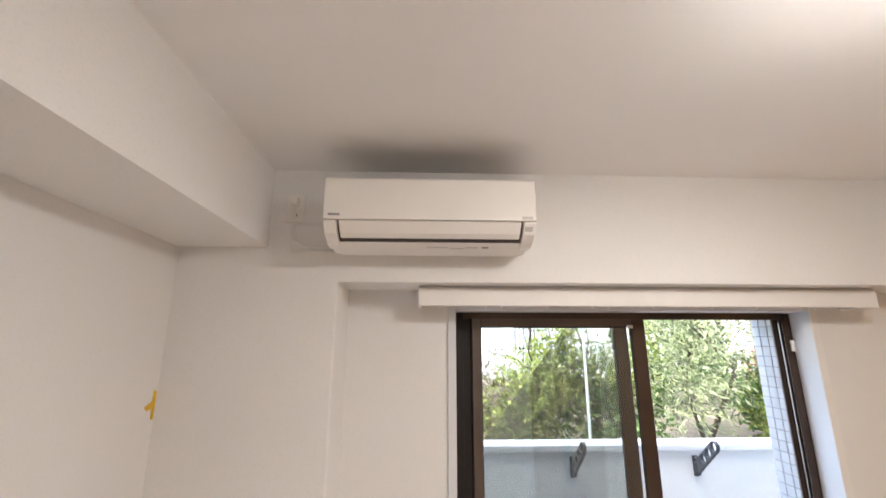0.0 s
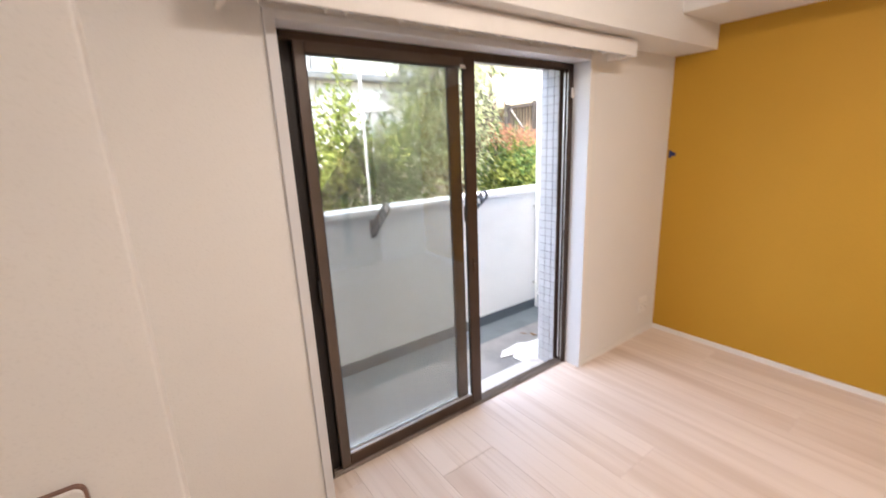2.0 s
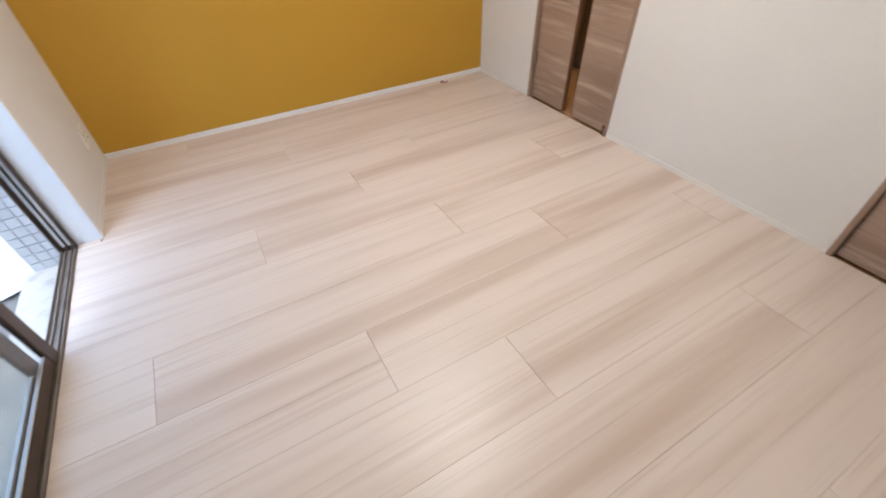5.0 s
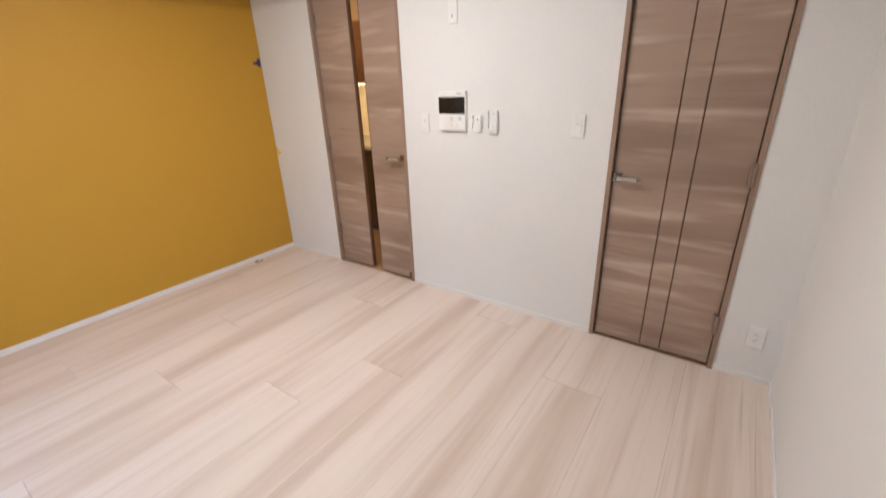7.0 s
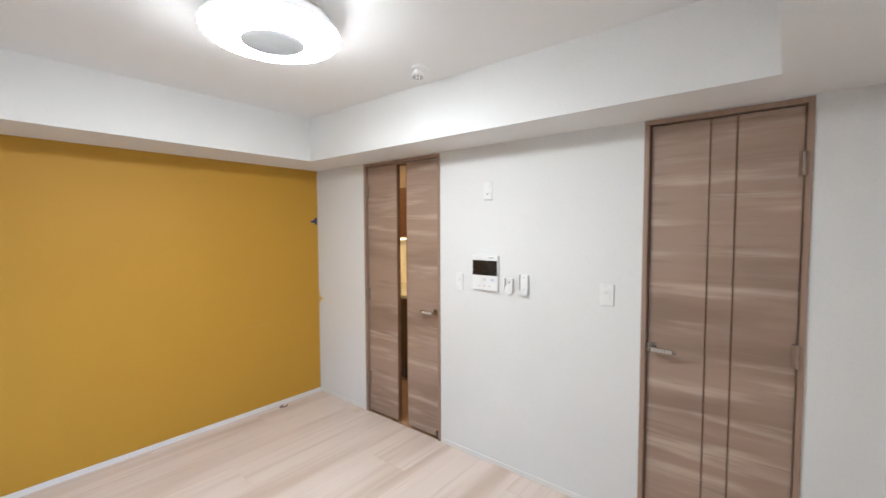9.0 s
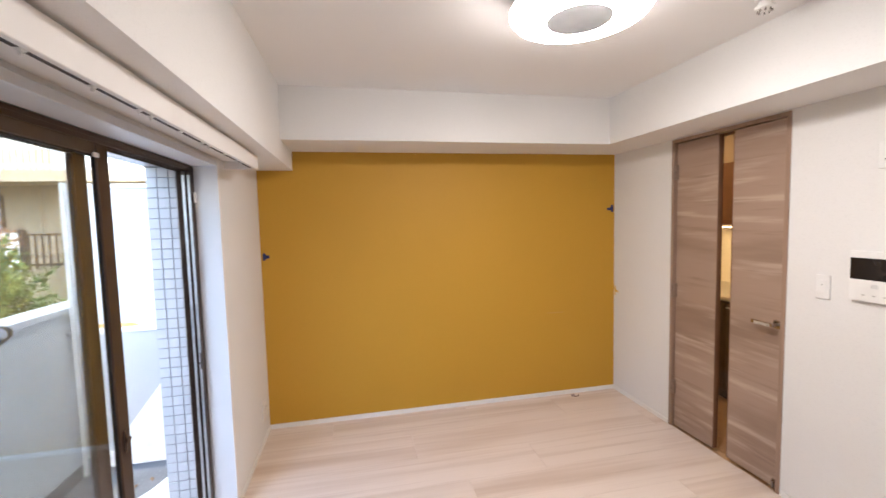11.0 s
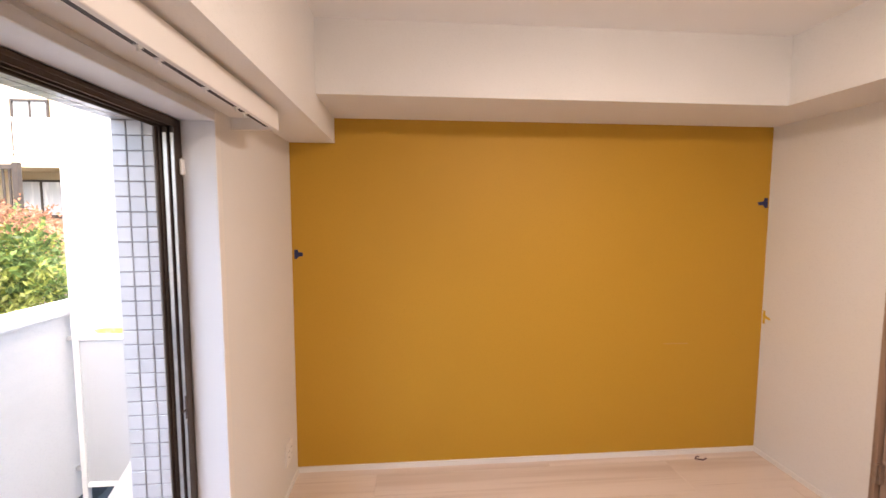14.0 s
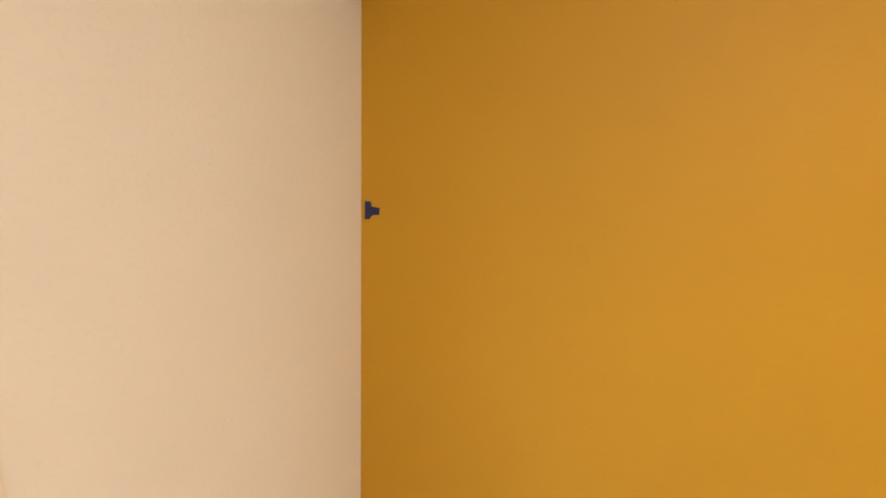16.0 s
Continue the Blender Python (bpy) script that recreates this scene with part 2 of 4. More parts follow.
BARK = material("bark", (0.13, 0.10, 0.075), 0.9, layers=[((20, 20, 4), (0.07, 0.055, 0.04), 0.4, 0.7, 5)], bump=((40, 40, 8), 0.6, 0.01))
OLIVE = leaf_material("olive_leaf", (0.36, 0.385, 0.215), 0.7)
LEAF_YELLOW = leaf_material("yellow_green_leaf", (0.265, 0.30, 0.075), 0.55)
LEAF_GREEN = leaf_material("green_leaf", (0.13, 0.20, 0.055), 0.55)
LEAF_RED = leaf_material("dry_reddish_leaf", (0.40, 0.20, 0.12), 0.5)
LEAF_PINK = leaf_material("pinkish_grey_leaf", (0.25, 0.18, 0.16), 0.45)
SOIL = material("soil_and_litter", (0.11, 0.085, 0.06), 0.95, layers=[((2, 2, 2), (0.075, 0.075, 0.035), 0.4, 0.7, 5), ((30, 30, 30), (0.17, 0.12, 0.085), 0.5, 0.75, 4)], bump=((12, 12, 12), 0.8, 0.03))
CREAM = material("cream_house_render", (0.43, 0.365, 0.26), 0.85, layers=[((0.5, 0.5, 0.9), (0.38, 0.32, 0.225), 0.45, 0.75, 5)], bump=((60, 60, 60), 0.2, 0.004))
HOUSE_WHITE = material("white_house_render", (0.80, 0.79, 0.75), 0.85, layers=[((0.6, 0.6, 1.2), (0.70, 0.69, 0.66), 0.45, 0.75, 5)], bump=((60, 60, 60), 0.2, 0.004))
RAIL_WHITE = material("white_painted_rail", (0.76, 0.76, 0.74), 0.5, layers=[((6, 6, 6), (0.68, 0.68, 0.66), 0.45, 0.75, 4)])
DARK_STEEL = material("dark_brown_steel", (0.05, 0.042, 0.038), 0.5, 0.4, layers=[((8, 8, 8), (0.07, 0.055, 0.045), 0.4, 0.7, 3)])
ROOF = material("grey_roof", (0.16, 0.165, 0.175), 0.7, layers=[((3, 3, 3), (0.12, 0.125, 0.13), 0.4, 0.7, 4)])
FAR_PANE = material("curtained_pane", (0.42, 0.45, 0.48), 0.15, layers=[((0.8, 6, 0.6), (0.60, 0.62, 0.63), 0.45, 0.65, 3)])
KIT_WALL = material("kitchen_warm_wall", (0.72, 0.66, 0.55), 0.5, layers=[((3, 3, 3), (0.66, 0.60, 0.50), 0.45, 0.75, 3)])
KIT_WOOD = material("kitchen_dark_wood", (0.15, 0.062, 0.030), 0.4, layers=[((3, 3, 40), (0.10, 0.04, 0.02), 0.45, 0.7, 4)])
KIT_BASE = material("kitchen_base_brown", (0.06, 0.03, 0.018), 0.4, layers=[((3, 3, 40), (0.04, 0.02, 0.012), 0.45, 0.7, 4)])
KIT_FLOOR = material("kitchen_plank", (0.55, 0.36, 0.20), 0.4, layers=[((1, 12, 1), (0.45, 0.28, 0.15), 0.45, 0.7, 4)])
STEEL = material("stainless_counter", (0.62, 0.60, 0.57), 0.28, 1.0, layers=[((60, 8, 8), (0.55, 0.53, 0.50), 0.4, 0.7, 3)])
STRIP_GLOW = glow_material("warm_strip", (1.0, 0.66, 0.28), 1.6)

# ---- building helpers ----
ORIGIN = {}


def box(bm, x0, x1, y0, y1, z0, z1, bevel=0.0, segments=1):
    made = bmesh.ops.create_cube(bm, size=1.0)["verts"]
    for v in made:
        v.co = Vector(((x0 + x1) / 2 + v.co.x * (x1 - x0), (y0 + y1) / 2 + v.co.y * (y1 - y0), (z0 + z1) / 2 + v.co.z * (z1 - z0)))
    if bevel:
        edges = list({e for v in made for e in v.link_edges})
        bmesh.ops.bevel(bm, geom=edges, offset=bevel, segments=segments, affect="EDGES", profile=0.5)
    return bm


def one_box(*args, **kw):
    return box(bmesh.new(), *args, **kw)


def cyl(bm, a, b, r0, r1=None, n=16, caps=True):
    a, b = Vector(a), Vector(b)
    r1 = r0 if r1 is None else r1
    m = Matrix.Translation((a + b) / 2) @ (b - a).to_track_quat("Z", "Y").to_matrix().to_4x4()
    bmesh.ops.create_cone(bm, cap_ends=caps, segments=n, radius1=r0, radius2=r1, depth=(b - a).length, matrix=m)
    return bm


def prism(bm, outline, axis, lo, hi, bevel=0.0, segments=2):
    """An outline of two coordinates swept along the third axis."""
    def at(u, v, w):
        return {"x": (w, u, v), "y": (u, w, v), "z": (u, v, w)}[axis]
    verts = [bm.verts.new(at(u, v, lo)) for u, v in outline]
    face = bm.faces.new(verts)
    top = bmesh.ops.extrude_face_region(bm, geom=[face])["geom"]
    for v in top:
        if isinstance(v, bmesh.types.BMVert):
            v.co[{"x": 0, "y": 1, "z": 2}[axis]] = hi
    if bevel:
        ring = {e for v in verts for e in v.link_edges} | {e for v in top if isinstance(v, bmesh.types.BMVert) for e in v.link_edges}
        bmesh.ops.bevel(bm, geom=list(ring), offset=bevel, segments=segments, affect="EDGES", profile=0.5)
    bmesh.ops.recalc_face_normals(bm, faces=bm.faces[:])
    return bm


def ring(bm, profile, centre, n=48):
    """A profile of (radius, height) turned about the vertical through centre."""
    rows = []
    for r, h in profile:
        rows.append([bm.verts.new((centre[0] + r * math.cos(2 * math.pi * k / n), centre[1] + r * math.sin(2 * math.pi * k / n), centre[2] + h)) for k in range(n)])
    for a, b in zip(rows, rows[1:]):
        for k in range(n):
            bm.faces.new((a[k], a[(k + 1) % n], b[(k + 1) % n], b[k]))
    bmesh.ops.recalc_face_normals(bm, faces=bm.faces[:])
    return bm


def tube(bm, points, r, n=8):
    for a, b in zip(points, points[1:]):
        cyl(bm, a, b, r, n=n)
    return bm


def to_mesh(name, bm, mat, shift=(0, 0, 0), smooth=False):
    bmesh.ops.translate(bm, verts=bm.verts[:], vec=-Vector(shift))
    me = bpy.data.meshes.new(name)
    bm.to_mesh(me)
    bm.free()
    me.materials.append(mat)
    if smooth:
        for p in me.polygons:
            p.use_smooth = True
    return me


def thing(name, base, label, category, group=""):
    ob = new(name)
    ob.empty_display_size = 0.05
    ob.location = base
    ORIGIN[ob] = Vector(base)
    return tagged(ob, label, category, group)


def part(name, bm, mat, parent, label="", smooth=False):
    """One mesh under a thing, or under a part; bm is given in world coordinates."""
    base = ORIGIN[parent]
    ob = new(name, to_mesh(name, bm, mat, base, smooth))
    ob.parent = parent
    ORIGIN[ob] = base
    return tagged(ob, label)


def structure(name, bm, mat, label, category):
    ob = new(name, to_mesh(name, bm, mat))
    ORIGIN[ob] = Vector((0, 0, 0))
    return tagged(ob, label, category, kind="structure")


def piece(name, me, parent, at, mat=None):
    ob = new(name, me)
    ob.parent = parent
    ob.location = Vector(at) - ORIGIN[parent]
    return ob


# ---- room shell ----
floor = structure("floor", one_box(-0.1, 3.86, -0.71, 2.345, -0.12, -0.012), SUBFLOOR, "pale ash-coloured wide plank floor", "floor")

bm = bmesh.new()
for x0, x1, z0, z1 in ((-0.1, 0.247, 0, 2.5), (0.886, 2.237, 0, 2.5), (3.071, 3.86, 0, 2.5), (0.247, 0.886, 2.10, 2.5), (2.237, 3.071, 2.10, 2.5)):
    box(bm, x0, x1, -0.82, S, z0 - 0.02 * (z0 == 0), z1)
wall_south = structure("wall_south", bm, PAPER, "off-white wallpapered wall with two doors", "wall")
structure("wall_east", one_box(E, E + 0.12, S, N, -0.02, 2.5), MUSTARD, "mustard yellow wallpapered accent wall", "wall")
structure("wall_west", one_box(-0.12, W, S, N, -0.02, 2.5), PAPER, "off-white wallpapered side wall", "wall")
bm = bmesh.new()
box(bm, -0.12, 1.118, N, 2.412, -0.02, 2.5)
box(bm, 2.838, 3.877, N, 2.412, -0.02, 2.5)
box(bm, 1.118, 2.838, N, 2.412, 1.902, 2.5)
structure("wall_north", bm, PAPER, "off-white wallpapered wall round the balcony window", "wall")
bm = bmesh.new()
# The unseen height up to 4.7 m is added to keep sun off the balcony.
box(bm, -2.0, 1.142, 2.4125, OUT, -0.5, 4.7)
box(bm, 2.775, 6.2, 2.4125, OUT, -0.5, 4.7)
box(bm, 1.142, 2.775, 2.4125, OUT, 1.872, 4.7)
outer_wall = structure("wall_outer", bm, GROUT, "outside wall clad in small white glazed tiles, raised unseen to shade the balcony", "wall")
structure("pier", prism(bmesh.new(), [(W, BEAM_N), (PIER - 0.007, BEAM_N), (PIER - 0.002, BEAM_N + 0.002), (PIER, BEAM_N + 0.007), (PIER, N), (W, N)], "z", -0.012, SOFFIT_N), PAPER, "off-white wallpapered pier beside the window", "wall")
structure("beam_north", one_box(W, E, BEAM_N, N, SOFFIT_N, CEIL), PAPER, "off-white wallpapered beam above the window", "beam")
structure("beam_south", one_box(W, E, S, BEAM_S, SOFFIT, CEIL), PAPER, "off-white wallpapered dropped beam above the doors", "beam")
structure("beam_east", one_box(BEAM_E, E, BEAM_S, BEAM_N, SOFFIT, CEIL), PAPER, "off-white wallpapered dropped beam over the mustard wall", "beam")
structure("beam_west", one_box(W, BEAM_W, BEAM_S, BEAM_N, SOFFIT, CEIL), PAPER, "off-white wallpapered dropped beam along the side wall", "beam")
structure("ceiling", one_box(-0.12, 3.877, -0.82, 2.42, CEIL, 2.6), CEIL_PAPER, "off-white wallpapered flat ceiling", "ceiling")

bm = bmesh.new()
box(bm, E - 0.010, E, S, N, -0.010, 0.034, 0.002)
structure("baseboard_east", bm, TRIM, "low white baseboard under the mustard wall", "baseboard")
bm = bmesh.new()
for x0, x1 in ((0.0, 0.244), (0.889, 2.234), (3.074, E - 0.011)):
    box(bm, x0, x1, S, S + 0.007, -0.010, 0.030, 0.002)
structure("baseboard_south", bm, TRIM, "low white baseboard between the doors", "baseboard")
structure("baseboard_west", one_box(0, 0.008, S + 0.008, BEAM_N, -0.010, 0.032, 0.002), TRIM, "low white baseboard on the side wall", "baseboard")
bm = bmesh.new()
box(bm, 0.010, PIER + 0.007, BEAM_N - 0.007, BEAM_N, -0.010, 0.032, 0.002)
box(bm, PIER + 0.008, 1.098, N - 0.007, N, -0.010, 0.032, 0.002)
box(bm, 2.852, E - 0.011, N - 0.007, N, -0.010, 0.032, 0.002)
structure("baseboard_north", bm, TRIM, "low white baseboard beside the window", "baseboard")

# ---- window ----
window = tagged(new("window_1"), "brown aluminium sliding balcony window, one half slid open", "window", kind="structure")
ORIGIN[window] = Vector((0, 0, 0))
bm = bmesh.new()
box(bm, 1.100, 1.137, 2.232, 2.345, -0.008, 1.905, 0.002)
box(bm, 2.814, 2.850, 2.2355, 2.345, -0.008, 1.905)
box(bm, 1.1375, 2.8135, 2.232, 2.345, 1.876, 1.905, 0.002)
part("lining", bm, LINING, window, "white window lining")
part("casing", one_box(2.8142, 2.850, 2.232, 2.2353, -0.008, 1.905, 0.001), TRIM, window, "off-white edge of the lining")


def jamb(x_back, x_front):
    """Side of the outer frame with the fins that guide the sashes."""
    s = 1 if x_front > x_back else -1
    bm = bmesh.new()
    lo, hi = sorted((x_back, x_back + s * 0.022))
    box(bm, lo, hi, 2.347, 2.410, 0.0, 1.874)
    for y, w, reach in ((2.347, 0.004, 1.0), (2.3725, 0.004, 0.85), (2.3975, 0.004, 0.85), (2.4055, 0.0045, 1.0)):
        lo, hi = sorted((x_back + s * 0.021, x_back + (x_front - x_back) * reach))
        box(bm, lo, hi, y, y + w, 0.0, 1.874, 0.0015)
    return bm


bm = bmesh.new()
box(bm, 1.161, 2.790, 2.347, 2.410, 1.862, 1.874)
for y, w in ((2.347, 0.004), (2.3725, 0.004), (2.3975, 0.003), (2.4055, 0.0045)):
    box(bm, 1.161, 2.790, y, y + w, 1.846, 1.863, 0.0015)
outer = part("outer_frame", bm, BRONZE, window, "dark bronze outer frame")
part("left_jamb", jamb(1.138, 1.180), JAMB_SHADE, outer, "side frame with its shade painted blackish")
part("right_jamb", jamb(2.813, 2.772), BRONZE, outer)
bm = bmesh.new()
for y in (2.362, 2.387):
    box(bm, 2.787, 2.7905, y - 0.006, y + 0.006, 0.03, 1.83)
part("channel_strip", bm, ALU, outer, "bare aluminium channel strips")
bm = bmesh.new()
box(bm, 1.161, 2.790, 2.347, 2.410, -0.05, 0.002)
for y, w in ((2.347, 0.004), (2.3605, 0.005), (2.3850, 0.005), (2.4035, 0.005)):
    box(bm, 1.161, 2.790, y, y + w, 0.001, 0.014, 0.001)
part("bottom_track", bm, TRACK, outer, "pale bronze bottom track")
part("outer_sill", one_box(1.145, 2.768, 2.411, 2.585, -0.085, -0.045, 0.003), SILL, window, "dusty beige metal outer sill")


def sash(x0, x1, y0, y1, label, left_mat, right_mat, left=0.042, right=0.066):
    z0, z1 = 0.016, 1.850
    s = part("sash", one_box(x0 + left, x1 - right, y0 + 0.002, y1 - 0.002, z0, z0 + 0.060, 0.003), BRONZE, window, label)
    part("stile", one_box(x0, x0 + left, y0, y1, z0, z1, 0.003), left_mat, s)
    part("stile", one_box(x1 - right, x1, y0, y1, z0, z1, 0.003), right_mat, s)
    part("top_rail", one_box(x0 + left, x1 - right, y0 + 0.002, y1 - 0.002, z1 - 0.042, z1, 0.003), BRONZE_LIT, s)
    bm = bmesh.new()
    xa, xb, za, zb, y = x0 + left, x1 - right, z0 + 0.060, z1 - 0.042, (y0 + y1) / 2
    for u in ((xa, xa + 0.004, za, zb), (xb - 0.004, xb, za, zb), (xa, xb, zb - 0.005, zb)):
        box(bm, u[0], u[1], y - 0.006, y + 0.006, u[2], u[3])
    part("glazing_bead", bm, GASKET, s, "black glazing gasket")
    part("glazing_bead", one_box(xa + 0.004, xb - 0.004, y - 0.006, y + 0.006, za, za + 0.006), ALU, s, "pale glazing bead")
    pane = part("pane", one_box(xa, xb, y - 0.0025, y + 0.0025, za, zb), PANE, s, "clear window pane")
    pane.visible_shadow = False
    return s


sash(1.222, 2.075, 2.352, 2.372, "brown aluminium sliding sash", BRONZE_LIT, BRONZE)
# The rear sash's left stile carries the same painted shade.
sash(1.168, 1.998, 2.377, 2.397, "brown aluminium sliding sash", JAMB_SHADE, BRONZE, left=0.076)
bm = bmesh.new()
prism(bm, [(1.19, 0.03), (2.00, 0.03), (2.00, 1.826), (1.712, 1.826), (1.285, 1.300), (1.19, 1.185)], "y", 2.4015, 2.4022)
net = part("insect_net", bm, NET, window, "dark grey insect net torn away at one corner")
part("crescent_lock", box(box(bmesh.new(), 2.030, 2.048, 2.344, 2.352, 0.80, 0.88, 0.003), 2.026, 2.054, 2.338, 2.345, 0.835, 0.850, 0.002), BRONZE, window, "small dark metal sash lock")
part("strike_plate", box(box(bmesh.new(), 2.784, 2.789, 2.3515, 2.362, 0.83, 0.915, 0.001), 2.762, 2.785, 2.354, 2.360, 0.862, 0.872, 0.002), BRONZE_LIT, window, "small metal strike plate")
part("finger_pull", one_box(1.212, 1.2225, 2.351, 2.362, 0.82, 0.94, 0.003), GASKET, window, "black finger pull")
part("bumper", one_box(2.792, 2.812, 2.336, 2.3468, 1.69, 1.745, 0.003), PLASTIC, window, "small pale plastic bumper")
part("bumper", one_box(1.985, 2.015, 2.346, 2.352, 1.800, 1.815, 0.002), PLASTIC, window, "small pale plastic bumper")

# ---- curtain box above the window ----
cbox = thing("curtain_box", (1.978, N, 1.878), "white curtain box above the window with an empty track", "curtain box")
part("front_board", one_box(0.968, 2.989, 2.071, 2.088, 1.880, 1.955, 0.002), TRIM, cbox)
part("top_board", one_box(0.968, 2.989, 2.0885, N, 1.938, 1.9665), TRIM, cbox)
for xa in (0.968, 2.9745):
    part("end_board", one_box(xa, xa + 0.0145, 2.0885, N, 1.880, 1.9375, 0.001), TRIM, cbox)
track = part("curtain_track", one_box(0.99, 2.93, 2.0890, 2.1050, 1.8840, 1.937), SLOT, cbox, "dark recessed curtain track")
part("bottom_board", one_box(0.985, 2.972, 2.1055, 2.2445, 1.9240, 1.9375, 0.001), TRIM, cbox, "underside board beside the track")
for k in range(12):
    xr = 1.05 + 0.155 * k + 0.05 * math.sin(k * 2.1)
    part("runner", box(box(bmesh.new(), xr, xr + 0.016, 2.0910, 2.1035, 1.8800, 1.8843, 0.001), xr + 0.004, xr + 0.011, 2.094, 2.099, 1.871, 1.8805), PLASTIC, track, "white curtain runner")

# ---- doors ----
LEAF_Y = S - 0.018


def lever(parent, x_rose, z, way):
    h = part("handle", one_box(x_rose - 0.024, x_rose + 0.024, LEAF_Y, LEAF_Y + 0.010, z - 0.024, z + 0.024, 0.002), NICKEL, parent, "satin nickel lever handle")
    part("neck", cyl(bmesh.new(), (x_rose, LEAF_Y + 0.008, z), (x_rose, LEAF_Y + 0.046, z), 0.009), NICKEL, h)
    a, b = sorted((x_rose - way * 0.010, x_rose + way * 0.118))
    part("grip", one_box(a, b, LEAF_Y + 0.042, LEAF_Y + 0.054, z - 0.012, z + 0.010, 0.003, segments=2), NICKEL, h)
    bm = bmesh.new()
    for k in range(9):
        u = a + 0.018 + k * 0.0105
        box(bm, u, u + 0.0065, LEAF_Y + 0.0535, LEAF_Y + 0.0562, z - 0.0095, z + 0.0075, 0.0008)
    part("ribs", bm, PALE_METAL, h, "pale ribs on the grip")


def hinge(parent, x, z):
    bm = cyl(bmesh.new(), (x, S + 0.010, z - 0.05), (x, S + 0.010, z + 0.05), 0.008)
    box(bm, x - 0.018, x + 0.018, LEAF_Y, S + 0.006, z - 0.05, z + 0.05, 0.001)
    part("hinge", bm, HINGE, parent, "dull bronze hinge")


def door_frame(parent, x0, x1):
    f = 0.023
    part("frame_post", one_box(x0, x0 + f, -0.822, S + 0.008, -0.008, 2.10 - f, 0.002), DOORFRAME, parent)
    part("frame_post", one_box(x1 - f, x1, -0.822, S + 0.008, -0.008, 2.10 - f, 0.002), DOORFRAME, parent)
    part("frame_head", one_box(x0, x1, -0.822, S + 0.008, 2.10 - f, 2.10, 0.002), DOORFRAME, parent)
    part("frame_stop", box(box(box(bmesh.new(), x0 + f, x0 + f + 0.012, -0.80, -0.772, 0, 2.077), x1 - f - 0.012, x1 - f, -0.80, -0.772, 0, 2.077), x0 + f, x1 - f, -0.80, -0.772, 2.065, 2.077), GROOVE, parent)


door = tagged(new("door_1"), "closed walnut-look flush door with two vertical grooves", "door", kind="structure")
ORIGIN[door] = Vector((0, 0, 0))
door_frame(door, 0.247, 0.886)
for a, b in ((0.2745, 0.5015), (0.507, 0.6035), (0.609, 0.8575)):
    part("leaf_panel", one_box(a, b, -0.764, LEAF_Y, 0.008, 2.072, 0.0015), DOORWOOD, door)
part("leaf_core", one_box(0.276, 0.856, -0.766, LEAF_Y - 0.008, 0.009, 2.071), GROOVE, door, "dark brown core in the grooves")
lever(door, 0.838, 0.958, -1)
for z in (0.26, 1.02, 1.83):
    hinge(door, 0.2715, z)

door = tagged(new("door_2"), "closed walnut-look door with a narrow clear glass strip", "door", kind="structure")
ORIGIN[door] = Vector((0, 0, 0))
door_frame(door, 2.237, 3.071)
part("leaf_panel", one_box(2.2635, 2.592, -0.764, LEAF_Y, 0.008, 2.072, 0.002), DOORWOOD, door)
part("leaf_panel", one_box(2.702, 3.0445, -0.764, LEAF_Y, 0.008, 2.072, 0.002), DOORWOOD, door)
pane = part("glass_strip", one_box(2.5915, 2.7025, -0.748, -0.743, 0.010, 2.070), SLIT_PANE, door, "narrow clear glass strip")
pane.visible_shadow = False
part("strip_edge", box(box(bmesh.new(), 2.5925, 2.5965, -0.763, LEAF_Y - 0.001, 0.010, 2.070), 2.6975, 2.7015, -0.763, LEAF_Y - 0.001, 0.010, 2.070), GROOVE, door, "dark brown edge of the glass strip")
lever(door, 2.288, 0.948, 1)
for z in (0.30, 1.02, 1.87):
    hinge(door, 3.0465, z)
part("door_stop", box(cyl(bmesh.new(), (2.284, LEAF_Y + 0.012, 0.008), (2.284, LEAF_Y + 0.012, 0.050), 0.009), 2.270, 2.298, LEAF_Y, LEAF_Y + 0.006, 0.015, 0.060, 0.002), NICKEL, door, "small metal door stop")

# ---- wall fittings ----
def on_wall(bm, place, turn):
    """Moves a fitting built facing +y at the origin to its wall."""
    bmesh.ops.transform(bm, matrix=Matrix.Translation(place) @ Matrix.Rotation(turn, 4, "Z"), verts=bm.verts[:])
    return bm


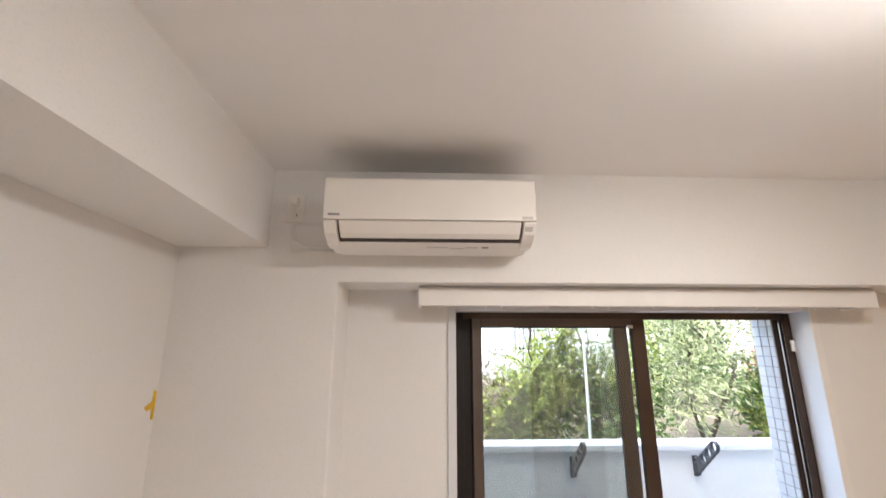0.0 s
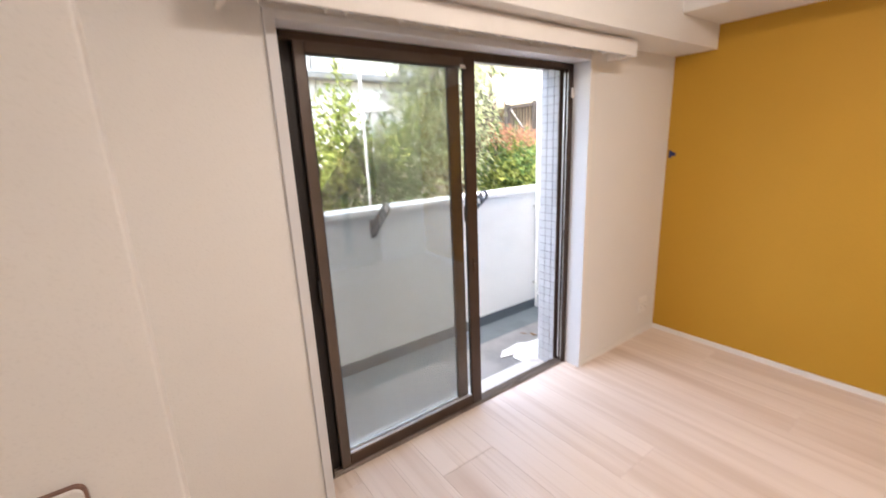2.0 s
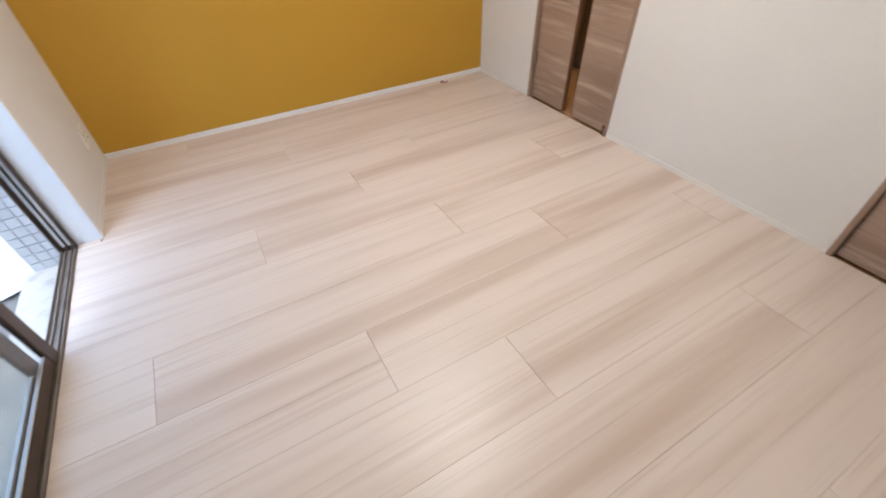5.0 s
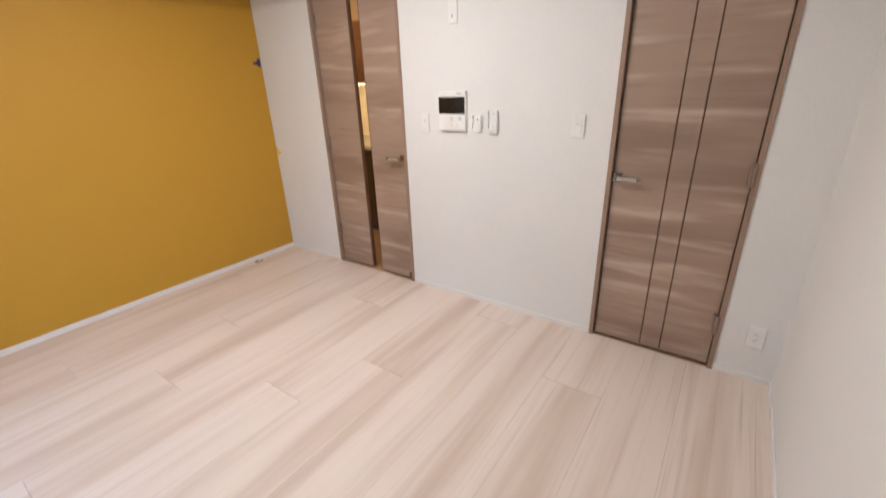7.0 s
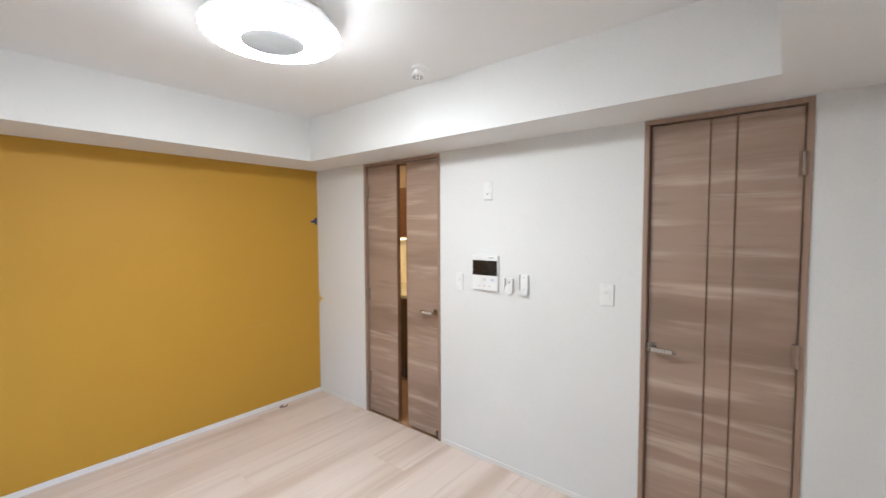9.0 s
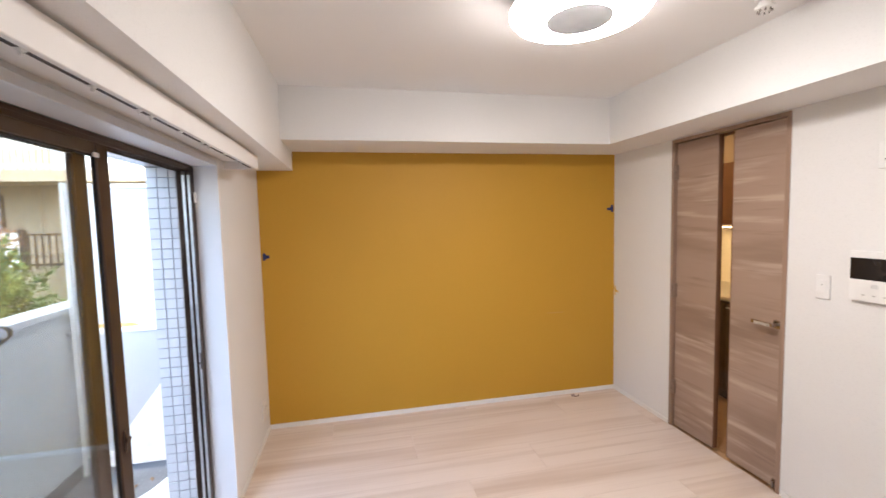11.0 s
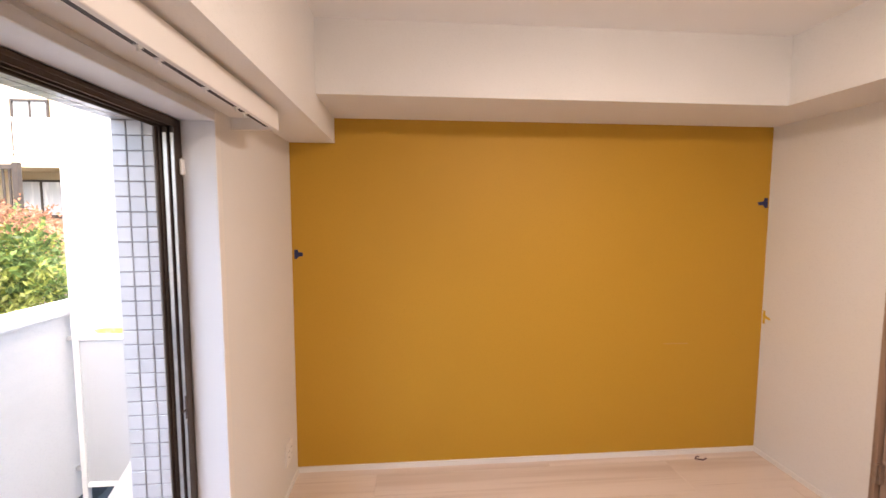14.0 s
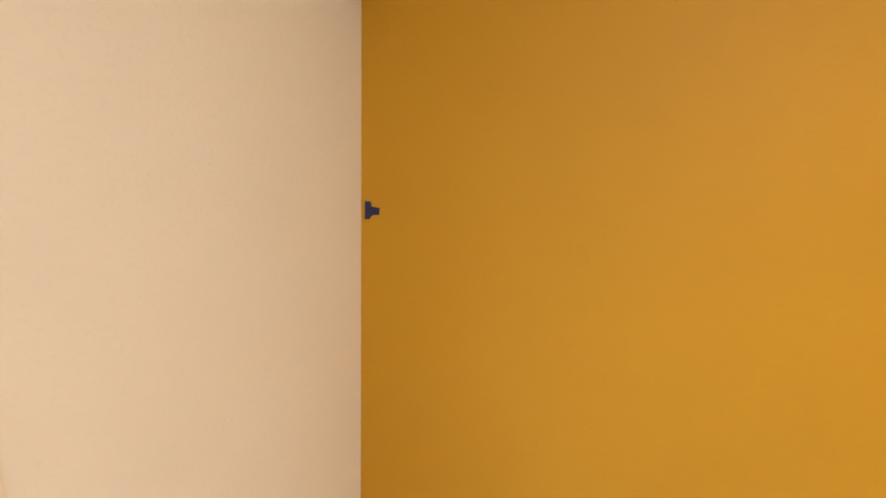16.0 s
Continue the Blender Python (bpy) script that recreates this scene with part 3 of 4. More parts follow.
def plate_switch(place, turn, label, kind, width=0.07):
    name = {"switch": "light_switch", "socket": "wall_socket", "blank": "blank_plate"}[kind]
    t = thing(name, place, label, "switch" if kind == "switch" else "socket")
    h = 0.06
    part("plate", on_wall(one_box(-width / 2, width / 2, 0, 0.010, -h, h, 0.004, segments=2), place, turn), PLASTIC, t)
    if kind == "blank":
        for z in (0.024, -0.020):
            part("insert", on_wall(one_box(-0.012, 0.012, 0.0095, 0.0125, z - 0.014, z + 0.014, 0.002), place, turn), PLASTIC, t)
        part("slot", on_wall(one_box(-0.005, 0.005, 0.0120, 0.0132, -0.025, -0.017), place, turn), INK, t, "small grey slot")
        return t
    if kind == "switch":
        part("rocker", on_wall(one_box(-0.021, 0.021, 0.0095, 0.0130, -0.034, 0.034, 0.002), place, turn), PLASTIC, t)
        part("indicator", on_wall(one_box(-0.003, 0.003, 0.0125, 0.0137, 0.010, 0.014), place, turn), INK, t, "small grey indicator")
    else:
        n = 2 if width > 0.1 else 1
        for i in range(n):
            u = (i - (n - 1) / 2) * 0.05
            part("insert", on_wall(one_box(u - 0.012, u + 0.012, 0.0095, 0.012, -0.034, 0.034, 0.001), place, turn), PLASTIC, t)
            for z in (0.016, -0.016):
                bm = bmesh.new()
                for dx in (-0.0045, 0.0045):
                    box(bm, u + dx - 0.0009, u + dx + 0.0009, 0.0115, 0.0127, z - 0.004, z + 0.004)
                part("slots", on_wall(bm, place, turn), SLOT, t, "dark socket slots")
    return t


plate_switch((2.057, S, 1.198), 0, "white wall switch beside the glass-strip door", "switch", 0.062)
plate_switch((1.060, S, 1.205), 0, "white wall switch beside the grooved door", "switch", 0.074)
plate_switch((1.827, S, 1.810), 0, "white plate with two small inserts above the intercom", "blank", 0.062)
plate_switch((0.108, S, 0.245), 0, "white wall socket low in the corner", "socket", 0.072)
plate_switch((3.575, N, 0.235), math.pi, "white double wall socket low beside the mustard wall", "socket", 0.116)

mon = thing("intercom_monitor", (1.838, S, 1.159), "white intercom monitor with a black screen on the wall", "intercom")
part("body", one_box(1.740, 1.937, S, S + 0.024, 1.159, 1.388, 0.004, segments=2), PLASTIC, mon)
part("screen", one_box(1.7435, 1.9335, S + 0.0235, S + 0.0255, 1.258, 1.356, 0.001), SCREEN, mon, "black glossy screen")
for u, w, c in ((1.838, 0.024, material("pale_grey_button", (0.68, 0.68, 0.67), 0.4)), (1.778, 0.024, material("pale_blue_button", (0.62, 0.67, 0.76), 0.4))):
    part("button", one_box(u - w / 2, u + w / 2, S + 0.0235, S + 0.0265, 1.222, 1.240, 0.003), c, mon, "pale talk button")
for u in (1.80, 1.84, 1.88):
    part("button", one_box(u - 0.007, u + 0.007, S + 0.0235, S + 0.0255, 1.186, 1.192, 0.001), PALE_INK, mon)
part("speaker_slot", one_box(1.77, 1.80, S + 0.0235, S + 0.0248, 1.372, 1.377), INK, mon)

hold = thing("remote_holder", (1.664, S, 1.15), "white empty remote control holder on the wall", "holder")
bm = bmesh.new()
box(bm, 1.633, 1.695, S, S + 0.004, 1.165, 1.25, 0.002)
box(bm, 1.633, 1.638, S + 0.004, S + 0.026, 1.175, 1.25, 0.001)
box(bm, 1.690, 1.695, S + 0.004, S + 0.026, 1.175, 1.25, 0.001)
cyl(bm, (1.664, S, 1.180), (1.664, S + 0.018, 1.180), 0.029, n=24)
part("cradle", bm, PLASTIC, hold)
part("mount_hole", cyl(bmesh.new(), (1.664, S + 0.003, 1.225), (1.664, S + 0.005, 1.225), 0.004), SLOT, hold, "dark screw hole")

rem = thing("remote_holder", (1.560, S, 1.145), "tall white empty wall holder with two screw holes", "holder")
part("back_plate", one_box(1.533, 1.588, S, S + 0.006, 1.150, 1.283, 0.002), PLASTIC, rem)
for xa in (1.527, 1.586):
    part("side_wall", one_box(xa, xa + 0.007, S, S + 0.022, 1.162, 1.278, 0.003, segments=2), PLASTIC, rem)
part("cup", box(one_box(1.530, 1.590, S + 0.016, S + 0.023, 1.154, 1.180, 0.002), 1.532, 1.588, S, S + 0.0225, 1.150, 1.157, 0.002), PLASTIC, rem)
for z in (1.190, 1.262):
    part("mount_hole", cyl(bmesh.new(), (1.560, S + 0.005, z), (1.560, S + 0.0065, z), 0.0035, n=10), INK, rem, "dark screw hole")

vent = thing("wall_vent", (0.365, BEAM_N, 0.52), "square beige wall vent with a brown rim low on the pier", "vent")


def rounded(x0, x1, z0, z1, r, n=6):
    pts = []
    for cx, cz, a0 in ((x1 - r, z1 - r, 0), (x0 + r, z1 - r, 90), (x0 + r, z0 + r, 180), (x1 - r, z0 + r, 270)):
        pts += [(cx + r * math.cos(radians(a0 + 90 * k / n)), cz + r * math.sin(radians(a0 + 90 * k / n))) for k in range(n + 1)]
    return pts


part("rim", prism(bmesh.new(), rounded(0.292, 0.452, 0.520, 0.680, 0.026), "y", BEAM_N - 0.010, BEAM_N), RIM_BROWN, vent, "brown rim")
part("cover", prism(bmesh.new(), rounded(0.299, 0.445, 0.527, 0.673, 0.021), "y", BEAM_N - 0.022, BEAM_N - 0.010), PAPER, vent, "beige cover")

# ---- tape left on the walls ----
def tape(name, pieces, mat, base, label):
    t = thing(name, base, label, "tape")
    for outline, axis, lo, hi in pieces:
        part("strip", prism(bmesh.new(), outline, axis, lo, hi), mat, t)


tape("masking_tape", [([(2.232, 1.300), (2.232, 1.355), (2.212, 1.355), (2.210, 1.340), (2.183, 1.337), (2.185, 1.316), (2.206, 1.314), (2.218, 1.300)], "x", E - 0.002, E)], NAVY, (E, 2.212, 1.30), "T-shaped bit of navy tape on the mustard wall")
tape("masking_tape", [([(-0.700, 1.605), (-0.700, 1.668), (-0.676, 1.668), (-0.672, 1.646), (-0.632, 1.640), (-0.640, 1.622), (-0.672, 1.622), (-0.680, 1.605)], "x", E - 0.002, E)], NAVY, (E, -0.664, 1.605), "T-shaped bit of navy tape on the mustard wall")
tape("masking_tape", [([(3.748, 0.862), (3.748, 0.948), (3.732, 0.948), (3.730, 0.918), (3.695, 0.907), (3.694, 0.893), (3.731, 0.897), (3.732, 0.862)], "y", S, S + 0.002)], YELLOW_TAPE, (3.72, S, 0.862), "torn bit of yellow tape on the white wall")
tape("masking_tape", [([(1.984, 1.452), (1.984, 1.550), (1.966, 1.556), (1.966, 1.520), (1.925, 1.500), (1.940, 1.486), (1.966, 1.492), (1.970, 1.452)], "x", 0.0, 0.002)], YELLOW_TAPE, (0, 1.96, 1.452), "torn bit of yellow tape on the white wall")
scratch = thing("wall_scratch", (E, -0.135, 0.738), "thin pale scratch in the mustard wallpaper", "scratch")
part("mark", box(box(bmesh.new(), E - 0.0008, E, -0.212, -0.052, 0.7392, 0.7408), E - 0.0009, E, -0.205, -0.195, 0.738, 0.742), KIT_FLOOR, scratch)

scrap = thing("tape_scrap", (3.687, -0.289, 0.0), "small curled dark red scrap on the floor", "scrap")
bm = bmesh.new()
tube(bm, [(3.687 + 0.020 * math.cos(a / 10) * (1 - a / 90), -0.289 + 0.034 * math.sin(a / 10), 0.006 + 0.003 * math.sin(a / 3)) for a in range(0, 44, 3)], 0.005, 6)
part("curl", bm, SCRAP, scrap)

# ---- air conditioner ----
ac = thing("air_conditioner", (1.012, BEAM_N, 2.068), "cream-white wall air conditioner high on the beam", "air conditioner")
X0, X1 = 0.642, 1.388
bm = bmesh.new()
prism(bm, [(BEAM_N, 2.085), (BEAM_N, 2.306), (1.745, 2.306), (1.722, 2.295), (1.716, 2.155), (1.728, 2.138), (1.760, 2.104), (1.83, 2.074), (1.93, 2.068)], "x", X0, X1, 0.006)
part("body", bm, AC_WHITE, ac)
part("front_panel", prism(bmesh.new(), [(1.7155, 2.143), (1.7155, 2.290), (1.7215, 2.302), (1.7080, 2.295), (1.7040, 2.143)], "x", X0 - 0.001, X1 + 0.001, 0.002), AC_WHITE, ac)
part("air_slot", prism(bmesh.new(), [(1.718, 2.142), (1.738, 2.112), (1.770, 2.0855), (1.800, 2.0755), (1.84, 2.10), (1.76, 2.15)], "x", X0 + 0.046, X1 - 0.046), SLOT, ac, "dark air outlet")
part("flap", prism(bmesh.new(), [(1.7085, 2.1395), (1.7170, 2.142), (1.7690, 2.0950), (1.7645, 2.0895), (1.743, 2.1030)], "x", X0 + 0.052, X1 - 0.052, 0.0015), AC_WHITE, ac, "closed louvre flap")
part("lower_lip", prism(bmesh.new(), [(1.7820, 2.0800), (1.7860, 2.0850), (1.83, 2.0745), (1.93, 2.069), (1.93, 2.063), (1.83, 2.067)], "x", X0 + 0.030, X1 - 0.030, 0.001), AC_WHITE, ac)
for xa in (X0 - 0.001, X1 - 0.043):
    part("end_cheek", prism(bmesh.new(), [(1.7085, 2.1415), (1.7085, 2.135), (1.738, 2.100), (1.800, 2.068), (1.86, 2.071), (1.78, 2.1415)], "x", xa, xa + 0.044, 0.002), AC_WHITE, ac)
bm = bmesh.new()
# Unseen dark slab, added to cut bounce and deepen the shade above.
box(bm, X0 + 0.02, X1 - 0.02, 1.75, 1.985, 2.3050, 2.3068)
for k in range(34):
    box(bm, X0 + 0.03 + k * 0.0212, X0 + 0.043 + k * 0.0212, 1.76, 1.975, 2.3068, 2.3090)
part("top_grille", bm, SLOT, ac, "dark top intake slots on an unseen light-absorbing slab")
part("maker_mark", one_box(X0 + 0.016, X0 + 0.056, 1.7028, 1.7045, 2.156, 2.163), INK, ac, "small grey maker's mark")
part("front_label", one_box(X1 - 0.050, X1 - 0.012, 1.7028, 1.7045, 2.148, 2.158), PALE_INK, ac, "pale label")
part("side_label", prism(bmesh.new(), [(1.7164, 2.1237), (1.7176, 2.1247), (1.7294, 2.1107), (1.7282, 2.1097)], "x", X1 - 0.038, X1 - 0.010), PALE_INK, ac, "grey label")
bm = bmesh.new()
for k, (a, b) in enumerate(((0.36, 0.44), (0.45, 0.50), (0.505, 0.55), (0.445, 0.49))):
    y = 1.812 + (0.008 if k % 2 else 0.0)
    z = 2.0800 - (y - 1.782) * 0.27
    prism(bm, [(y, z - 0.0002), (y, z - 0.0012), (y + 0.006, z - 0.0028), (y + 0.006, z - 0.0018)], "x", X0 + a, X0 + b)
part("print", bm, PALE_INK, ac, "grey printed lines")
part("sensor", one_box(X0 + 0.565, X0 + 0.590, 1.810, 1.822, 2.0685, 2.078, 0.002), INK, ac, "small grey sensor window")

cover = thing("pipe_cover", (0.53, BEAM_N, 2.09), "cream cover plate behind the air conditioner pipes", "cover")
part("plate", one_box(0.445, 0.640, BEAM_N - 0.005, BEAM_N, 2.092, 2.200, 0.002), PAPER, cover)
part("lower_lip", one_box(0.445, 0.640, BEAM_N - 0.008, BEAM_N, 2.086, 2.0915, 0.002), AC_WHITE, cover)
plug = thing("wall_socket", (0.455, BEAM_N, 2.215), "cream high wall socket with a plugged-in air conditioner cord", "socket")
part("plate", one_box(0.414, 0.492, BEAM_N - 0.008, BEAM_N, 2.212, 2.334, 0.003), AC_WHITE, plug)
part("plug", one_box(0.440, 0.470, BEAM_N - 0.036, BEAM_N - 0.008, 2.282, 2.314, 0.005, segments=2), AC_WHITE, plug)
part("slots", box(box(bmesh.new(), 0.447, 0.450, BEAM_N - 0.0095, BEAM_N - 0.0075, 2.238, 2.248), 0.459, 0.462, BEAM_N - 0.0095, BEAM_N - 0.0075, 2.238, 2.248), SLOT, plug, "dark socket slots")
part("cord", tube(bmesh.new(), [(0.455, BEAM_N - 0.028, 2.284), (0.452, BEAM_N - 0.024, 2.25), (0.452, BEAM_N - 0.017, 2.205), (0.456, BEAM_N - 0.015, 2.14), (0.50, BEAM_N - 0.015, 2.108), (0.62, BEAM_N - 0.016, 2.102)], 0.0035), AC_WHITE, plug)

# ---- ceiling fittings ----
LX, LY = 1.940, 0.688
lamp = thing("ceiling_lamp", (LX, LY, CEIL), "lit round white ceiling lamp with a grey centre", "lamp")
part("base", ring(bmesh.new(), [(0.001, 0.0), (0.205, 0.0), (0.210, -0.018), (0.228, -0.040), (0.001, -0.040)], (LX, LY, CEIL)), PLASTIC, lamp)
part("shade", ring(bmesh.new(), [(0.262, -0.092), (0.260, -0.102), (0.246, -0.116), (0.214, -0.127), (0.176, -0.134), (0.138, -0.136), (0.121, -0.129)], (LX, LY, CEIL), 64), SHADE_GLOW, lamp, "lit milky ring shade", smooth=True)
part("shade_rim", ring(bmesh.new(), [(0.228, -0.040), (0.246, -0.062), (0.258, -0.080), (0.262, -0.092)], (LX, LY, CEIL), 64), RIM_GLOW, lamp, "milky side of the shade", smooth=True)
part("centre_disc", ring(bmesh.new(), [(0.122, -0.130), (0.118, -0.1265), (0.06, -0.1245), (0.0005, -0.124)], (LX, LY, CEIL)), LAMP_CENTRE, lamp, "grey centre disc", smooth=True)
det = thing("heat_detector", (1.885, -0.128, CEIL), "small white heat detector on the ceiling", "detector")
part("base", ring(bmesh.new(), [(0.0005, 0.0), (0.048, 0.0), (0.048, -0.012), (0.040, -0.016), (0.0005, -0.016)], (1.885, -0.128, CEIL), 32), PLASTIC, det)
part("neck", cyl(bmesh.new(), (1.90, -0.122, CEIL - 0.014), (1.90, -0.122, CEIL - 0.034), 0.022, 0.026, 24), PLASTIC, det)
part("head", ring(bmesh.new(), [(0.0005, -0.034), (0.036, -0.034), (0.034, -0.044), (0.018, -0.050), (0.0005, -0.050)], (1.90, -0.122, CEIL), 32), PLASTIC, det)
bm = bmesh.new()
for k in range(8):
    a = 2 * math.pi * k / 8
    box(bm, 1.90 + 0.024 * math.cos(a) - 0.002, 1.90 + 0.024 * math.cos(a) + 0.002, -0.122 + 0.024 * math.sin(a) - 0.002, -0.122 + 0.024 * math.sin(a) + 0.002, CEIL - 0.058, CEIL - 0.044)
part("cage", bm, INK, det, "grey cage slots")

# ---- kitchen behind the glass strip ----
bm = bmesh.new()
box(bm, 1.90, 4.30, -0.90, -0.822, 2.12, 2.5)
box(bm, 1.80, 1.90, -2.1, -0.822, -0.02, 2.5)
box(bm, 4.30, 4.40, -2.1, -0.822, -0.02, 2.5)
box(bm, 1.80, 4.40, -2.2, -2.1, -0.02, 2.5)
box(bm, 3.878, 4.30, -0.822, -0.71, -0.02, 2.5)
structure("wall_kitchen", bm, KIT_WALL, "warm cream kitchen walls", "wall")
structure("ceiling_kitchen", one_box(1.80, 4.40, -2.2, -0.822, 2.42, 2.5), KIT_WALL, "cream kitchen ceiling", "ceiling")
structure("floor_kitchen", one_box(1.80, 4.40, -2.2, -0.711, -0.12, -0.014), KIT_FLOOR, "warm brown kitchen floor", "floor")
# Unseen shell behind door_1, added so no sky light leaks round the leaf.
bm = bmesh.new()
box(bm, -0.1, 1.1, -1.5, -1.4, -0.02, 2.5)
box(bm, -0.2, -0.12, -1.5, -0.822, -0.02, 2.5)
box(bm, 1.1, 1.2, -1.5, -0.822, -0.02, 2.5)
structure("wall_closet", bm, PAPER, "plain off-white closet walls, unseen, added to block light", "wall")
structure("floor_closet", one_box(-0.12, 1.1, -1.4, -0.711, -0.12, -0.014), KIT_FLOOR, "warm brown closet floor, unseen, added to block light", "floor")
structure("ceiling_closet", one_box(-0.2, 1.2, -1.5, -0.822, 2.5005, 2.6), PAPER, "plain closet ceiling, unseen, added to block light", "ceiling")
base = thing("kitchen_cabinet", (3.25, -1.75, 0.0), "dark brown kitchen base cabinet", "cabinet")
part("body", one_box(2.30, 4.28, -2.098, -1.44, 0.08, 0.85, 0.002), KIT_BASE, base)
part("plinth", one_box(2.30, 4.28, -2.09, -1.50, -0.013, 0.079), SLOT, base, "black plinth")
for k in range(4):
    xa = 2.305 + 0.494 * k
    d = part("door", one_box(xa, xa + 0.488, -1.439, -1.42, 0.10, 0.84, 0.002), KIT_BASE, base)
    part("handle", one_box(xa + 0.35, xa + 0.47, -1.42, -1.405, 0.79, 0.80, 0.002), STEEL, d)
top = thing("worktop", (3.25, -1.75, 0.851), "stainless steel kitchen worktop", "worktop")
part("slab", one_box(2.28, 4.29, -2.098, -1.40, 0.851, 0.885, 0.004), STEEL, top)
wallcab = thing("wall_cabinet", (3.25, -1.9, 1.45), "dark reddish brown kitchen wall cabinet", "cabinet")
part("body", one_box(2.30, 4.28, -2.098, -1.75, 1.47, 2.02, 0.002), KIT_WOOD, wallcab)
for k in range(4):
    xa = 2.305 + 0.494 * k
    part("door", one_box(xa, xa + 0.488, -1.749, -1.73, 1.47, 2.02, 0.002), KIT_WOOD, wallcab)
strip = thing("under_cabinet_lamp", (3.4, -1.85, 1.45), "lit warm strip lamp under the wall cabinet", "lamp")
part("housing", one_box(2.9, 4.1, -1.86, -1.80, 1.448, 1.469, 0.002), PLASTIC, strip)
part("diffuser", one_box(2.92, 4.08, -1.855, -1.805, 1.440, 1.447), STRIP_GLOW, strip, "lit warm diffuser")
tap = thing("kitchen_tap", (3.42, -2.0, 0.886), "thin curved metal kitchen tap", "tap")
part("stand", cyl(bmesh.new(), (3.42, -2.0, 0.885), (3.42, -2.0, 0.93), 0.020), STEEL, tap)
part("spout", tube(bmesh.new(), [(3.42, -2.0 + 0.20 * (1 - math.cos(a * 0.3)) / 2, 0.93 + 0.22 * math.sin(a * 0.3)) for a in range(0, 10)], 0.009), STEEL, tap, smooth=True)
kit = new("kitchen_lamp", bpy.data.lights.new("kitchen_lamp", "AREA"))
kit.data.energy, kit.data.color, kit.data.size, kit.data.shape, kit.data.size_y = KITCHEN_WATTS, (1.0, 0.66, 0.30), 1.1, "RECTANGLE", 0.04
kit.matrix_world = look((3.5, -1.83, 1.436), (3.5, -1.75, 0.5))

room = new("kitchen_ceiling_lamp", bpy.data.lights.new("kitchen_ceiling_lamp", "AREA"))
room.data.energy, room.data.color, room.data.size = 1.05, (1.0, 0.55, 0.22), 0.25
room.matrix_world = look((4.0, -1.15, 2.40), (4.0, -1.15, 0.0))

# ---- balcony ----
structure("balcony_floor", one_box(-2.0, 6.2, OUT, 3.30, -0.40, BALC), VINYL, "grey speckled vinyl balcony floor", "floor")
bm = bmesh.new()
box(bm, -2.0, 6.2, 3.30, PAR, -0.40, BALC - 0.025)
box(bm, -2.0, 6.2, PAR - 0.006, PAR - 0.0005, BALC - 0.025, BALC + 0.075)
structure("balcony_gutter", bm, GUTTER, "slate-coloured coated balcony gutter", "gutter")
parapet = structure("parapet", one_box(-2.0, 6.2, PAR, 3.80, -0.60, 0.955), RENDER, "white rendered balcony parapet", "wall")
structure("parapet_coping", one_box(-2.0, 6.2, PAR - 0.018, 3.815, 0.955, 1.005, 0.008, segments=2), COPING, "white coping on the parapet", "trim")
# Unseen wall, added to keep low western sky off the reveal and lining.
structure("balcony_end_wall", one_box(-0.62, -0.50, OUT, PAR, BALC, 1.90), RENDER, "unseen white wall added to block the low western sky", "wall")


def clothes_hook(x, label):
    """Cast bracket for a drying pole: a wall plate and an arm with three round holes."""
    t = thing("drying_pole_bracket", (x, PAR, 0.785), label, "bracket", "drying pole brackets")
    part("wall_plate", one_box(x - 0.020, x + 0.020, PAR - 0.012, PAR, 0.785, 0.925, 0.003), HOOK_GREY, t)
    bm = bmesh.new()
    d, up = Vector((0, -0.77, 0.64)).normalized(), Vector((0, 0.64, 0.77)).normalized()
    a = Vector((x, PAR - 0.010, 0.835))
    length, w, depth = 0.357, 0.038, 0.011

    def loop(shape):
        return [bm.verts.new(a + d * u + up * v + Vector((s, 0, 0))) for s in (-depth, depth) for u, v in shape]
    outline = [(0.0, -w), (length - w, -w)] + [(length - w + w * math.sin(k * math.pi / 12), -w * math.cos(k * math.pi / 12)) for k in range(1, 12)] + [(length - w, w), (0.0, w)]
    m = len(outline)
    vs = loop(outline)
    for k in range(m):
        bm.faces.new((vs[k], vs[(k + 1) % m], vs[m + (k + 1) % m], vs[m + k]))
    rims = []
    for c, r in ((0.146, 0.029), (0.230, 0.030), (0.315, 0.031)):
        h = [(c + r * math.cos(2 * math.pi * k / 20), r * math.sin(2 * math.pi * k / 20)) for k in range(20)]
        hs = loop(h)
        for k in range(20):
            bm.faces.new((hs[(k + 1) % 20], hs[k], hs[20 + k], hs[20 + (k + 1) % 20]))
        rims.append(hs)
    for side in (0, 1):
        es = []
        for seq, count in [(vs, m)] + [(hs, 20) for hs in rims]:
            for k in range(count):
                e = bm.edges.get((seq[side * count + k], seq[side * count + (k + 1) % count]))
                es.append(e)
        bmesh.ops.triangle_fill(bm, use_beauty=True, edges=es)
    bmesh.ops.recalc_face_normals(bm, faces=bm.faces[:])
    part("arm", bm, HOOK_GREY, t)
    part("knuckle", box(cyl(bmesh.new(), (x - 0.018, PAR - 0.022, 0.825), (x + 0.018, PAR - 0.022, 0.825), 0.020), x - 0.016, x + 0.016, PAR - 0.040, PAR - 0.010, 0.795, 0.885, 0.005), HOOK_GREY, t)
    for z in (0.798, 0.912):
        part("bolt", cyl(bmesh.new(), (x, PAR - 0.017, z), (x, PAR - 0.011, z), 0.007, n=6), ALU, t, "pale bolt head")


clothes_hook(2.085, "dark grey drying pole bracket on the white parapet")
clothes_hook(3.012, "dark grey drying pole bracket on the white parapet")

